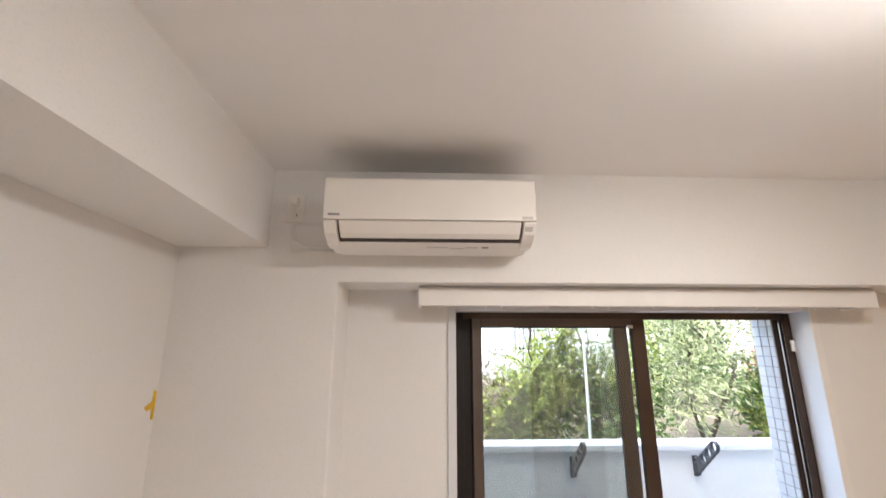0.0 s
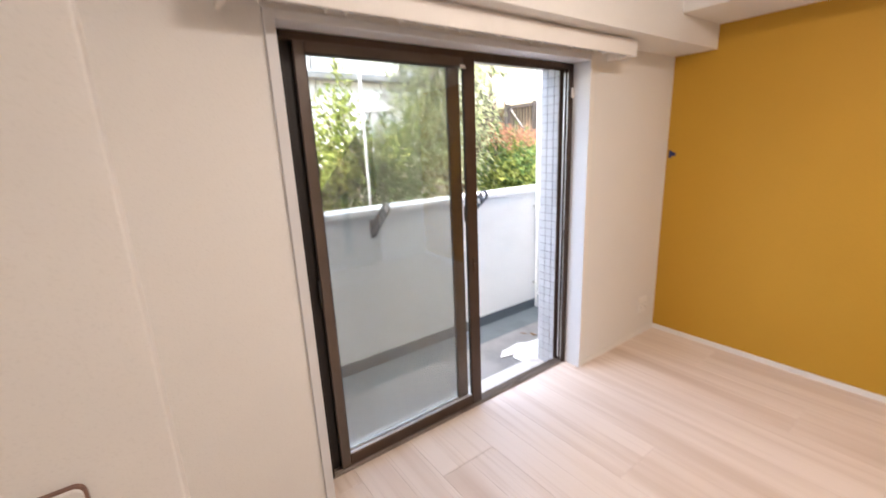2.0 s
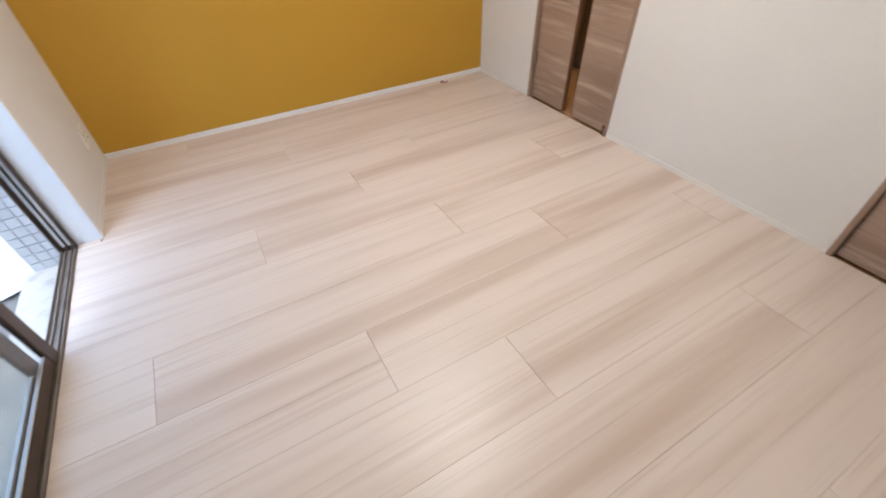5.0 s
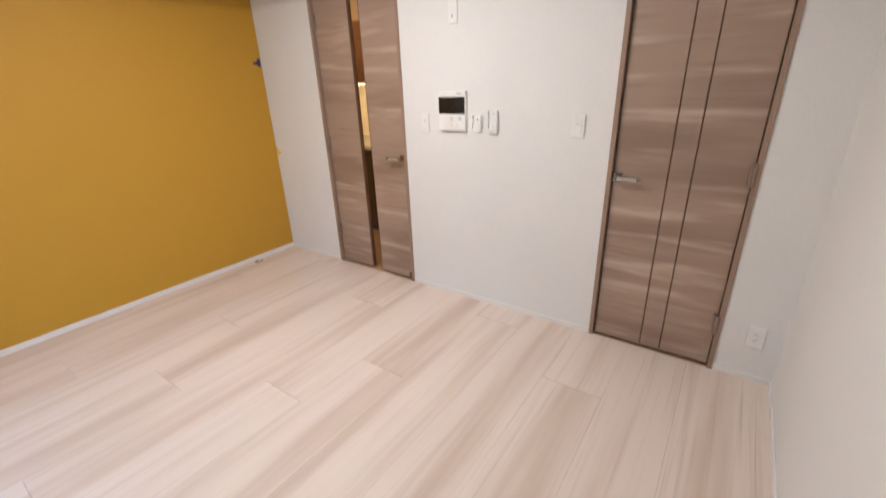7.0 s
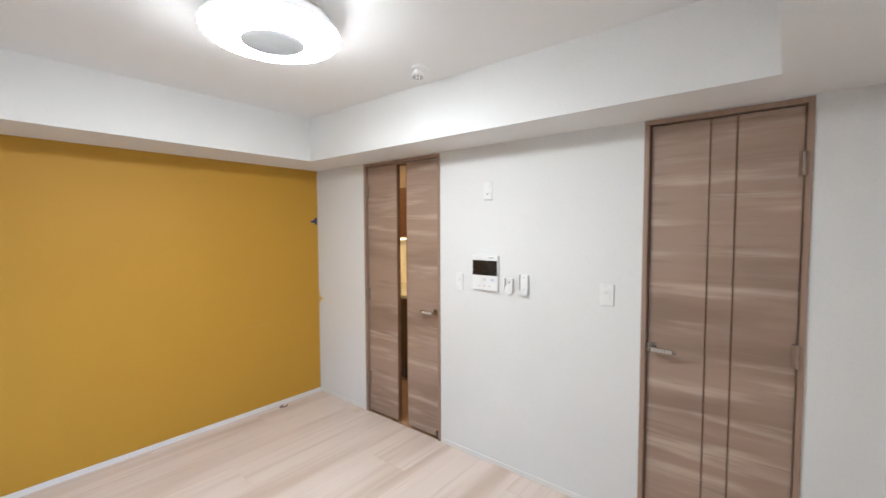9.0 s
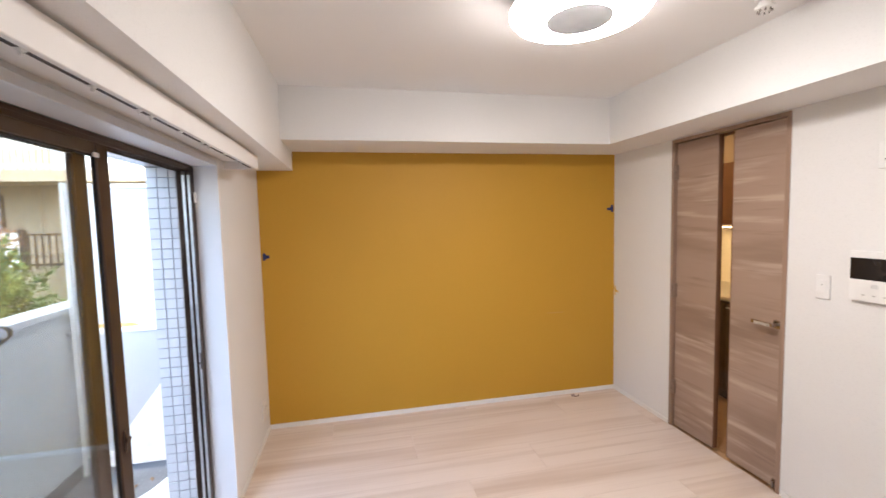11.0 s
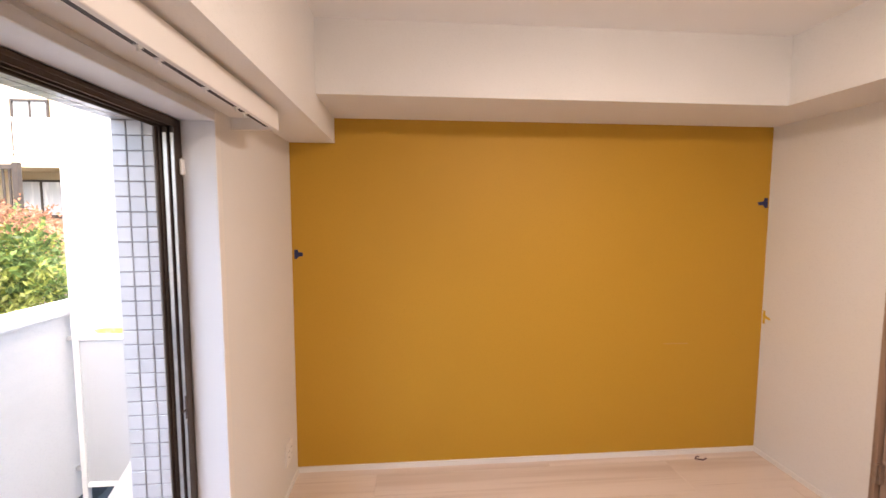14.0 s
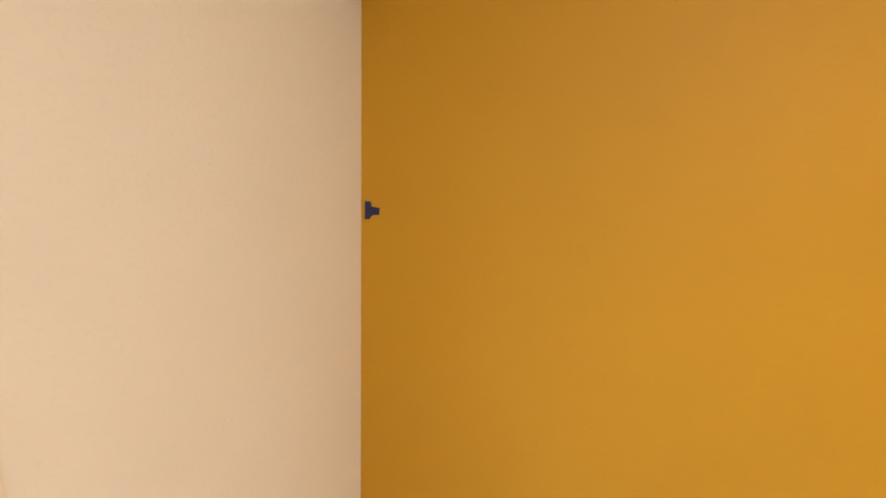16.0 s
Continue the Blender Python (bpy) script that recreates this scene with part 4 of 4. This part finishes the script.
PX = 3.92
div = thing("balcony_partition", (PX, 3.03, BALC), "white balcony partition board in a metal frame", "partition")
part("upper_board", one_box(PX - 0.004, PX + 0.004, 2.60, 3.555, 0.83, 1.86), BOARD, div)
part("lower_board", one_box(PX - 0.004, PX + 0.004, 2.60, 3.555, -0.10, 0.80), GREY_BOARD, div, "pale grey lower board")
for y in (2.57, 3.555):
    part("post", one_box(PX - 0.018, PX + 0.018, y, y + 0.032, BALC, 1.90, 0.003), RAIL_WHITE, div)
for z in (-0.13, 0.80, 1.86):
    part("rail", one_box(PX - 0.014, PX + 0.014, 2.602, 3.5545, z, z + 0.03, 0.002), RAIL_WHITE, div)
for z in (-0.02, 0.80):
    part("wall_clip", one_box(PX - 0.012, PX + 0.012, 3.587, PAR, z, z + 0.025, 0.002), ALU, div, "small metal clip")
part("sticker", prism(bmesh.new(), [(3.14, 0.848), (3.20, 0.868), (3.40, 0.872), (3.47, 0.862), (3.45, 0.842), (3.32, 0.836), (3.2, 0.840)], "x", PX - 0.0055, PX - 0.0045), STICKER, div, "torn orange sticker")


def sheet(base, outline, bend, label, tilt=0.0):
    """A stiff white card lying on the balcony floor with one edge curled up."""
    t = thing("white_card", base, label, "card", "white cards on the balcony")
    bm = bmesh.new()
    prism(bm, outline, "z", 0.004, 0.007)
    bmesh.ops.triangulate(bm, faces=bm.faces[:])
    bmesh.ops.subdivide_edges(bm, edges=bm.edges[:], cuts=3, use_grid_fill=True)
    for v in bm.verts:
        v.co.z += bend * max(0.0, v.co.x * 0.9 + v.co.y * 0.5) ** 2 + 0.006 * noise.noise(v.co * 6) + 0.006 + 0.05 * max(0.0, -v.co.y / 0.25)
        v.co += Vector(base)
    part("card", bm, CARD, t)


sheet((3.30, 2.86, BALC), [(-0.36, -0.20), (-0.05, -0.27), (0.34, -0.22), (0.40, 0.02), (0.24, 0.12), (0.14, 0.20), (0.02, 0.16), (-0.18, 0.19), (-0.38, 0.08)], 0.5, "torn white card lying on the balcony floor")
sheet((3.03, 3.02, BALC), [(-0.20, -0.03), (0.05, -0.07), (0.22, -0.02), (0.10, 0.06), (-0.10, 0.05)], 0.3, "narrow torn white card on the balcony floor")
lean = thing("white_card", (3.80, 2.78, BALC), "large white card leaning against the partition", "card", "white cards on the balcony")
part("card", prism(bmesh.new(), [(2.60, -0.205), (3.44, -0.205), (3.25, 0.10), (2.95, 0.50), (2.60, 0.72)], "x", 3.885, 3.890), CARD, lean)
random.seed(4)
for k in range(7):
    x, y = 3.25 + random.random() * 0.6, 3.05 + random.random() * 0.42
    z = BALC - (0.025 if y > 3.30 else 0.0)
    t = thing("fallen_leaf", (x, y, z), "small dry brown leaf on the balcony floor", "leaf", "dry leaves on the balcony")
    bm = bmesh.new()
    a, s = random.random() * 6, 0.022 + 0.02 * random.random()
    pts = [(0, 0, 0.004), (s, 0.4 * s, 0.010), (2 * s, 0, 0.006), (s, -0.4 * s, 0.012), (s, 0, 0.004)]
    vs = [bm.verts.new(Matrix.Rotation(a, 3, "Z") @ Vector(p) + Vector((x, y, z))) for p in pts]
    for i, j in ((0, 1), (1, 2), (2, 3), (3, 0)):
        bm.faces.new((vs[i], vs[j], vs[4]))
    bmesh.ops.solidify(bm, geom=bm.faces[:], thickness=0.0015)
    part("blade", bm, DRY_LEAF, t)

# ---- ground ----
bm = bmesh.new()
ys = [-400, 2.0, 3.79, 3.80, 4.2, 5.0, 6.5, 8.0, 10.0, 400]
zs = [-0.62, -0.62, -0.62, 0.30, 0.36, 0.42, 0.50, 0.70, 0.80, 0.80]
xs = [-400, -30, -8, -2, 0, 2, 4, 6, 9, 14, 30, 400]
grid = [[bm.verts.new((x, y, z)) for x in xs] for y, z in zip(ys, zs)]
for r0, r1 in zip(grid, grid[1:]):
    for k in range(len(xs) - 1):
        bm.faces.new((r0[k], r0[k + 1], r1[k + 1], r1[k]))
structure("ground", bm, SOIL, "planted garden soil behind the parapet", "ground")


# ---- plants ----
def ground_z(y):
    return float(np.interp(y, ys[3:], zs[3:]))


def foliage(name, mat, parent, blobs, count, length, width, seed, droop=0.2, label=""):
    """Many single leaves set on twigs that fill the given uneven clumps (x, y, z, radius, height)."""
    rng = np.random.default_rng(seed)
    base = np.array(ORIGIN[parent])
    verts, faces = [], []
    weights = np.array([b[3] ** 2 * b[4] for b in blobs])
    pick = rng.choice(len(blobs), size=count // 9 + 1, p=weights / weights.sum())
    for b in pick:
        x, y, z, r, h = blobs[b]
        d = rng.normal(size=3)
        d /= np.linalg.norm(d)
        reach = rng.random() ** 0.45
        c = np.array([x, y, z]) + d * np.array([r, r, h]) * reach
        twig = d * 0.7 + np.array([0, 0, 0.55]) + rng.normal(size=3) * 0.45
        twig /= np.linalg.norm(twig)
        for k in range(9):
            p = c + twig * length * (0.55 * k - 1.2) * 0.8
            side = rng.normal(size=3)
            leaf = twig * 0.6 + side * 0.55 - np.array([0, 0, droop])
            leaf /= np.linalg.norm(leaf)
            nrm = np.cross(leaf, rng.normal(size=3))
            nrm /= np.linalg.norm(nrm) + 1e-6
            s = length * (0.65 + 0.7 * rng.random())
            w = width * (0.7 + 0.6 * rng.random())
            n0 = len(verts)
            mid = p + leaf * s * 0.5
            bow = np.cross(leaf, nrm) * s * 0.10
            verts += [p - base, mid + nrm * w / 2 + bow - base, p + leaf * s - base, mid - nrm * w / 2 + bow - base]
            faces.append((n0, n0 + 1, n0 + 2, n0 + 3))
    me = bpy.data.meshes.new(name)
    me.from_pydata([tuple(v) for v in verts], [], faces)
    me.materials.append(mat)
    ob = new(name, me)
    ob.parent = parent
    ORIGIN[ob] = ORIGIN[parent]
    return tagged(ob, label)


def limbs(bm, a, b, r, depth, rng):
    a, b = Vector(a), Vector(b)
    mid = (a + b) / 2 + Vector(rng.normal(size=3)) * (b - a).length * 0.08
    cyl(bm, a, mid, r, r * 0.82, 8, False)
    cyl(bm, mid, b, r * 0.82, r * 0.6, 8, False)
    if depth:
        for k in range(3):
            d = (b - a).normalized() + Vector(rng.normal(size=3)) * 0.55
            limbs(bm, mid if k == 0 else b, b + d.normalized() * (b - a).length * 0.62, r * 0.5, depth - 1, rng)


def tree(name, x, y, height, trunk_r, label, category, seed):
    z = ground_z(y) - 0.05
    t = thing(name, (x, y, z), label, category)
    rng = np.random.default_rng(seed)
    bm = bmesh.new()
    for k in range(2):
        limbs(bm, (x + 0.06 * k, y, z), (x + (0.18 if k else -0.12), y + 0.05 * k, z + height * (0.5 - 0.08 * k)), trunk_r * (1 - 0.25 * k), 2, rng)
    part("trunk", bm, BARK, t)
    return t


olive = tree("olive_tree", 4.45, 5.75, 3.9, 0.035, "grey-green olive tree behind the parapet", "tree", 3)
foliage("crown", OLIVE, olive, [(4.3, 5.6, 1.5, 0.62, 0.9), (4.6, 5.7, 2.2, 0.62, 0.8), (4.3, 5.8, 3.0, 0.62, 0.7), (4.0, 5.7, 2.3, 0.5, 0.7), (3.95, 5.5, 1.2, 0.35, 0.5)], 7600, 0.10, 0.023, 11)
bush = tree("tall_shrub", 2.45, 5.4, 2.0, 0.025, "yellow-green leafy tall shrub behind the parapet", "shrub", 5)
foliage("crown", LEAF_YELLOW, bush, [(2.55, 5.4, 1.55, 0.26, 0.55), (2.3, 5.4, 1.1, 0.42, 0.5), (2.0, 5.5, 0.9, 0.38, 0.4), (2.72, 5.5, 2.0, 0.16, 0.35)], 4600, 0.075, 0.034, 12)
green = tree("shrub", 3.15, 5.7, 1.7, 0.03, "dark green dense shrub behind the parapet", "shrub", 25)
foliage("crown", LEAF_GREEN, green, [(3.0, 5.7, 1.05, 0.5, 0.52), (3.45, 5.8, 1.2, 0.45, 0.6), (3.3, 5.6, 0.8, 0.6, 0.4)], 3600, 0.075, 0.036, 13)
foliage("young_leaves", LEAF_YELLOW, green, [(3.1, 5.5, 1.35, 0.45, 0.35), (3.6, 5.6, 1.6, 0.3, 0.4)], 1100, 0.07, 0.032, 26)
shrub = tree("shrub", 1.75, 5.5, 1.6, 0.02, "pinkish grey half-bare shrub behind the parapet", "shrub", 6)
foliage("crown", LEAF_PINK, shrub, [(1.75, 5.5, 1.0, 0.48, 0.55), (1.45, 5.6, 0.8, 0.4, 0.4)], 3600, 0.05, 0.022, 14)
foliage("green_leaves", LEAF_YELLOW, shrub, [(1.7, 5.3, 0.8, 0.6, 0.4), (2.1, 5.4, 1.25, 0.35, 0.5), (1.2, 5.6, 1.3, 0.4, 0.6)], 2600, 0.06, 0.028, 15)
low = tree("shrub", 5.55, 5.6, 1.3, 0.02, "yellow-green low shrub behind the parapet", "shrub", 7)
foliage("crown", LEAF_YELLOW, low, [(5.5, 5.6, 1.0, 0.5, 0.48), (6.1, 6.1, 0.85, 0.55, 0.45), (5.3, 5.2, 0.75, 0.4, 0.35)], 4200, 0.07, 0.034, 16)
foliage("inner_leaves", LEAF_GREEN, low, [(5.55, 5.75, 1.1, 0.62, 0.52), (5.6, 5.3, 0.9, 0.5, 0.4), (6.3, 6.3, 0.7, 0.6, 0.4)], 4500, 0.07, 0.036, 17)
tips = foliage("reddish_new_growth", LEAF_RED, low, [(5.5, 5.55, 1.52, 0.42, 0.12), (5.55, 5.95, 1.55, 0.3, 0.10)], 900, 0.05, 0.025, 21)
tagged(tips, kind="stuff")
hedge = tree("hedge", 7.0, 7.0, 1.3, 0.02, "dry reddish clipped hedge above green shrubs", "hedge", 8)
foliage("crown", LEAF_RED, hedge, [(6.8, 6.5, 1.42, 0.6, 0.24), (7.4, 7.3, 1.35, 0.7, 0.30), (8.2, 7.8, 1.3, 0.7, 0.3), (7.2, 6.7, 1.0, 0.5, 0.3)], 5200, 0.05, 0.026, 18)
foliage("green_leaves", LEAF_YELLOW, hedge, [(6.9, 6.6, 0.85, 0.6, 0.35), (7.7, 7.1, 0.85, 0.7, 0.35), (8.6, 7.8, 0.9, 0.6, 0.4)], 3600, 0.06, 0.03, 19)
dark = tree("shrub", 6.0, 8.4, 2.6, 0.04, "dark green leafy shrub in the garden", "shrub", 9)
foliage("crown", LEAF_GREEN, dark, [(5.8, 8.4, 1.7, 0.8, 0.8), (6.6, 8.6, 1.3, 0.7, 0.5), (5.2, 8.2, 1.2, 0.6, 0.6)], 4200, 0.08, 0.036, 20)
stake = thing("garden_stake", (2.75, 5.0, ground_z(5.0)), "white garden stake among the shrubs", "stake")
part("pole", cyl(bmesh.new(), (2.75, 5.0, 0.38), (2.77, 5.03, 2.6), 0.016, n=12), RAIL_WHITE, stake)
palm = thing("palm", (12.4, 13.5, 0.75), "small palm with spread green fronds", "palm")
part("trunk", cyl(bmesh.new(), (12.4, 13.5, 0.75), (12.4, 13.5, 4.1), 0.10, 0.08, 10), BARK, palm)
bm = bmesh.new()
for k in range(14):
    a = k * 2.4
    d = Vector((math.cos(a), math.sin(a), 0.35 * math.sin(k * 1.7)))
    c = Vector((12.4, 13.5, 4.1))
    for j in range(9):
        s = Vector((-d.y, d.x, 0)) * (j - 4) * 0.10
        q = c + d * 0.55
        tip = q + (d * 0.55 + s) * 0.9 - Vector((0, 0, 0.05 * abs(j - 4)))
        vs = [bm.verts.new(v) for v in (q + s * 0.05, q + (tip - q) * 0.5 + Vector((0.02, 0.02, 0)), tip, q + (tip - q) * 0.5 - Vector((0.02, 0.02, 0)))]
        bm.faces.new(vs)
    cyl(bm, c, c + d * 0.56, 0.012, n=5)
part("fronds", bm, LEAF_GREEN, palm)

# ---- neighbouring houses ----
def far_window(parent, axis, at, u0, u1, z0, z1, frame_mat, panes=2):
    """A window set on a facade: frame, panes and mullions. axis is the facade's normal."""
    def slab(a, b, c, d, e, f):
        return one_box(e, f, a, b, c, d) if axis == "x" else one_box(a, b, e, f, c, d)
    w = part("window", slab(u0, u1, z0 - 0.05, z0, at - 0.12, at - 0.001), frame_mat, parent)
    part("pane", slab(u0 + 0.05, u1 - 0.05, z0 + 0.05, z1 - 0.05, at - 0.03, at - 0.02), FAR_PANE, w, "pane with pale curtains behind")
    for a, b, c, d in ((u0, u1, z0, z0 + 0.06), (u0, u1, z1 - 0.06, z1), (u0, u0 + 0.06, z0 + 0.06, z1 - 0.06), (u1 - 0.06, u1, z0 + 0.06, z1 - 0.06)):
        part("frame", slab(a, b, c, d, at - 0.08, at - 0.001), frame_mat, w)
    for k in range(1, panes):
        u = u0 + (u1 - u0) * k / panes
        part("mullion", slab(u - 0.025, u + 0.025, z0 + 0.06, z1 - 0.06, at - 0.07, at - 0.004), frame_mat, w)
    return w


HX = 15.6
house = thing("house", (18.0, 12.5, 0.75), "cream rendered house with a white-railed balcony", "house")
part("wall", one_box(HX, 21.0, 5.0, 20.0, 0.55, 7.2), CREAM, house)
part("roof", one_box(HX - 0.5, 21.5, 4.6, 20.4, 7.2, 7.5, 0.05), ROOF, house)
part("balcony_slab", one_box(HX - 1.3, HX - 0.001, 6.2, 18.5, 2.92, 3.24), CREAM, house)
railing = part("railing", one_box(HX - 1.30, HX - 1.24, 6.2, 18.5, 4.26, 4.33), RAIL_WHITE, house, "white balcony railing")
part("rail", one_box(HX - 1.30, HX - 1.24, 6.2, 18.5, 3.34, 3.39), RAIL_WHITE, railing)
y = 6.25
while y < 18.5:
    part("baluster", one_box(HX - 1.288, HX - 1.252, y, y + 0.05, 3.245, 4.26), RAIL_WHITE, railing)
    y += 0.155
far_window(house, "x", HX, 12.8, 13.9, 3.30, 5.15, DARK_STEEL)
far_window(house, "x", HX, 8.4, 10.6, 3.30, 5.3, DARK_STEEL)
far_window(house, "x", HX, 11.95, 13.8, 1.50, 2.66, DARK_STEEL, 3)
far_window(house, "x", HX, 7.8, 9.6, 1.50, 2.66, DARK_STEEL)
part("downpipe", cyl(bmesh.new(), (HX - 0.06, 11.0, 0.7), (HX - 0.06, 11.0, 7.1), 0.05, n=10), CREAM, house)

fence = thing("fence", (10.2, 7.5, 0.75), "dark brown metal fence with upright bars", "fence")
for k in range(11):
    part("bar", one_box(10.2, 10.23, 6.70 + k * 0.12, 6.73 + k * 0.12, 0.78, 1.46), DARK_STEEL, fence)
for z in (0.84, 1.44):
    part("rail", one_box(10.19, 10.24, 6.6, 8.02, z, z + 0.05), DARK_STEEL, fence)
for y in (6.55, 7.95):
    part("post", one_box(10.17, 10.26, y, y + 0.09, 0.65, 1.58), DARK_STEEL, fence)
pillar = thing("gate_pillar", (10.2, 8.2, 0.7), "grey concrete garden gate pillar", "pillar")
part("shaft", one_box(10.1, 10.35, 8.06, 8.32, 0.62, 1.52, 0.01), HOUSE_WHITE, pillar)
part("cap", one_box(10.08, 10.37, 8.04, 8.34, 1.52, 1.57, 0.01), ROOF, pillar)
gate = thing("gate_frame", (10.2, 9.7, 0.75), "tall dark metal gate in the garden", "gate")
for y in (9.20, 10.30):
    part("post", one_box(10.15, 10.25, y, y + 0.1, 0.65, 2.58), DARK_STEEL, gate)
part("beam", one_box(10.16, 10.24, 9.30, 10.30, 2.45, 2.54), DARK_STEEL, gate)
part("rail", one_box(10.17, 10.23, 9.30, 10.30, 0.90, 0.96), DARK_STEEL, gate)
for k in range(8):
    part("bar", one_box(10.185, 10.215, 9.37 + k * 0.118, 9.40 + k * 0.118, 0.96, 2.45), DARK_STEEL, gate)

white = thing("house", (3.0, 15.0, 0.8), "white rendered house with barred windows", "house")
part("wall", one_box(-9.0, 8.6, 13.0, 15.0, 0.6, 3.4), HOUSE_WHITE, white)
part("upper_wall", one_box(-10.0, 12.6, 15.001, 19.0, 0.6, 5.3), HOUSE_WHITE, white)
part("roof", one_box(-9.3, 8.9, 12.6, 14.99, 3.4, 3.6, 0.03), ROOF, white)
part("eave", one_box(-10.3, 13.0, 14.7, 19.4, 5.3, 5.5, 0.03), ROOF, white)
for u in (-4.2, -1.4, 1.2, 3.58, 6.6):
    far_window(white, "y", 13.0, u, u + 1.1, 1.66, 2.56, DARK_STEEL)
    g = part("window_grille", one_box(u - 0.05, u + 1.15, 12.86, 12.89, 1.60, 1.64), RAIL_WHITE, white, "white window grille")
    part("rail", one_box(u - 0.05, u + 1.15, 12.86, 12.89, 2.58, 2.62), RAIL_WHITE, g)
    for k in range(10):
        part("bar", one_box(u + k * 0.115, u + k * 0.115 + 0.03, 12.865, 12.885, 1.64, 2.58), RAIL_WHITE, g)
for u in (-3.0, 1.0, 5.0, 9.2):
    far_window(white, "y", 15.0, u, u + 1.7, 3.75, 4.95, DARK_STEEL)

stair = thing("outdoor_stair", (10.6, 12.0, 0.8), "dark steel outdoor stair against a white house", "stair")
for k in range(15):
    part("tread", one_box(9.4 + k * 0.22, 9.66 + k * 0.22, 12.0, 12.9, 4.30 - k * 0.22, 4.33 - k * 0.22), DARK_STEEL, stair)
for y in (11.95, 12.9):
    bm = prism(bmesh.new(), [(9.3, 4.25), (9.3, 4.45), (12.75, 1.0), (12.75, 0.8)], "y", y, y + 0.05)
    part("stringer", bm, DARK_STEEL, stair)
    bm = prism(bmesh.new(), [(9.3, 5.20), (9.3, 5.26), (12.75, 1.86), (12.75, 1.80)], "y", y, y + 0.05)
    part("handrail", bm, RAIL_WHITE, stair, "pale handrail")
    for k in range(8):
        x = 9.35 + k * 0.46
        z = 4.4 - (x - 9.3)
        part("baluster", one_box(x, x + 0.03, y, y + 0.04, z - 0.05, z + 0.85), DARK_STEEL, stair)
part("landing", one_box(8.2, 9.4, 11.95, 12.95, 4.24, 4.32), DARK_STEEL, stair)
for x in (8.3, 9.3):
    part("post", one_box(x, x + 0.09, 12.0, 12.09, 0.7, 4.25), DARK_STEEL, stair)

# ---- floor planks ----
WIDTH, LENGTH = 0.303, 1.818
JOINTS = {3: 0.836, 4: 1.294, 5: 0.226, 6: 0.640, 2: -0.172, 7: 1.55, 8: 0.93, 9: 0.42, 10: 1.20, 11: -0.05, 12: 0.70, 1: 1.05, 0: 0.35}
board_meshes = {}


def board_mesh(w, l):
    key = (round(w, 4), round(l, 4))
    if key not in board_meshes:
        bm = bmesh.new()
        c = 0.0013
        half = w / 2
        if w > 0.25:
            box(bm, 0, half - 0.0002, 0, l, -0.012, 0.0)
            box(bm, half + 0.0002, w, 0, l, -0.012, 0.0)
        else:
            box(bm, 0, w, 0, l, -0.012, 0.0)
        bmesh.ops.bevel(bm, geom=[e for e in bm.edges if all(v.co.z > -0.001 for v in e.verts)], offset=0.0004, segments=1, affect="EDGES")
        board_meshes[key] = to_mesh("plank", bm, PLANK)
    return board_meshes[key]


for k in range(-1, 13):
    x0 = 0.057 + WIDTH * k
    x1 = x0 + WIDTH
    a, b = max(x0 + 0.0004, 0.0005), min(x1 - 0.0004, E - 0.0005)
    if b - a < 0.02:
        continue
    y = JOINTS.get(k, 0.6)
    edge = 2.344 if a > 1.0 and b < 2.95 else N
    while y > S:
        y -= LENGTH
    while y < edge:
        lo, hi = max(y + 0.0007, S), min(y + LENGTH - 0.0007, edge)
        if hi - lo > 0.01:
            piece("plank", board_mesh(b - a, hi - lo), floor, (a, lo, 0.0))
        y += LENGTH

for a, b in ((1.1378, 1.2686), (2.7846, 2.8132)):
    piece("plank", board_mesh(b - a, 0.0985), floor, (a, 2.2455, 0.0))

# ---- glazed tiles of the window reveal ----
PITCH = 0.0505
bm = one_box(-0.006, 0.0, 0.0019, PITCH - 0.0019, 0.0019, PITCH - 0.0019, 0.0015)
tile_mesh = to_mesh("tile", bm, TILE)
cut_mesh = to_mesh("tile", one_box(-0.006, 0.0, 0.0, 0.0305, 0.0019, PITCH - 0.0019, 0.0015), TILE)
bm = one_box(0.0019, PITCH - 0.0019, 0.0019, PITCH - 0.0019, -0.006, 0.0, 0.0015)
soffit_mesh = to_mesh("tile", bm, TILE)
for i in range(38):
    for j in range(1, 3):
        piece("tile", tile_mesh, outer_wall, (2.775, OUT - PITCH * j + 0.002, 1.866 - PITCH * (i + 1)))
    piece("tile", cut_mesh, outer_wall, (2.775, 2.413, 1.866 - PITCH * (i + 1)))
for i in range(32):
    for j in range(1, 3):
        piece("tile", soffit_mesh, outer_wall, (2.767 - PITCH * (i + 1), OUT - PITCH * j + 0.002, 1.872))
verts, faces = [], []
for i in range(56):
    for j in range(-66, 66):
        x, z = 2.780 + PITCH * j, -0.20 + PITCH * i
        if 1.10 < x < 2.775 and z < 1.87:
            continue
        n0 = len(verts)
        c = 0.0019
        verts += [(x + c, OUT + 0.006, z + c), (x + PITCH - c, OUT + 0.006, z + c), (x + PITCH - c, OUT + 0.006, z + PITCH - c), (x + c, OUT + 0.006, z + PITCH - c),
                  (x + c, OUT, z + c), (x + PITCH - c, OUT, z + c), (x + PITCH - c, OUT, z + PITCH - c), (x + c, OUT, z + PITCH - c)]
        faces += [tuple(n0 + q for q in f) for f in ((3, 2, 1, 0), (0, 1, 5, 4), (1, 2, 6, 5), (2, 3, 7, 6), (3, 0, 4, 7))]
me = bpy.data.meshes.new("wall_tiles")
me.from_pydata(verts, [], faces)
me.materials.append(TILE)
ob = new("wall_tiles", me)
ob.parent = outer_wall
tagged(ob, kind="stuff")
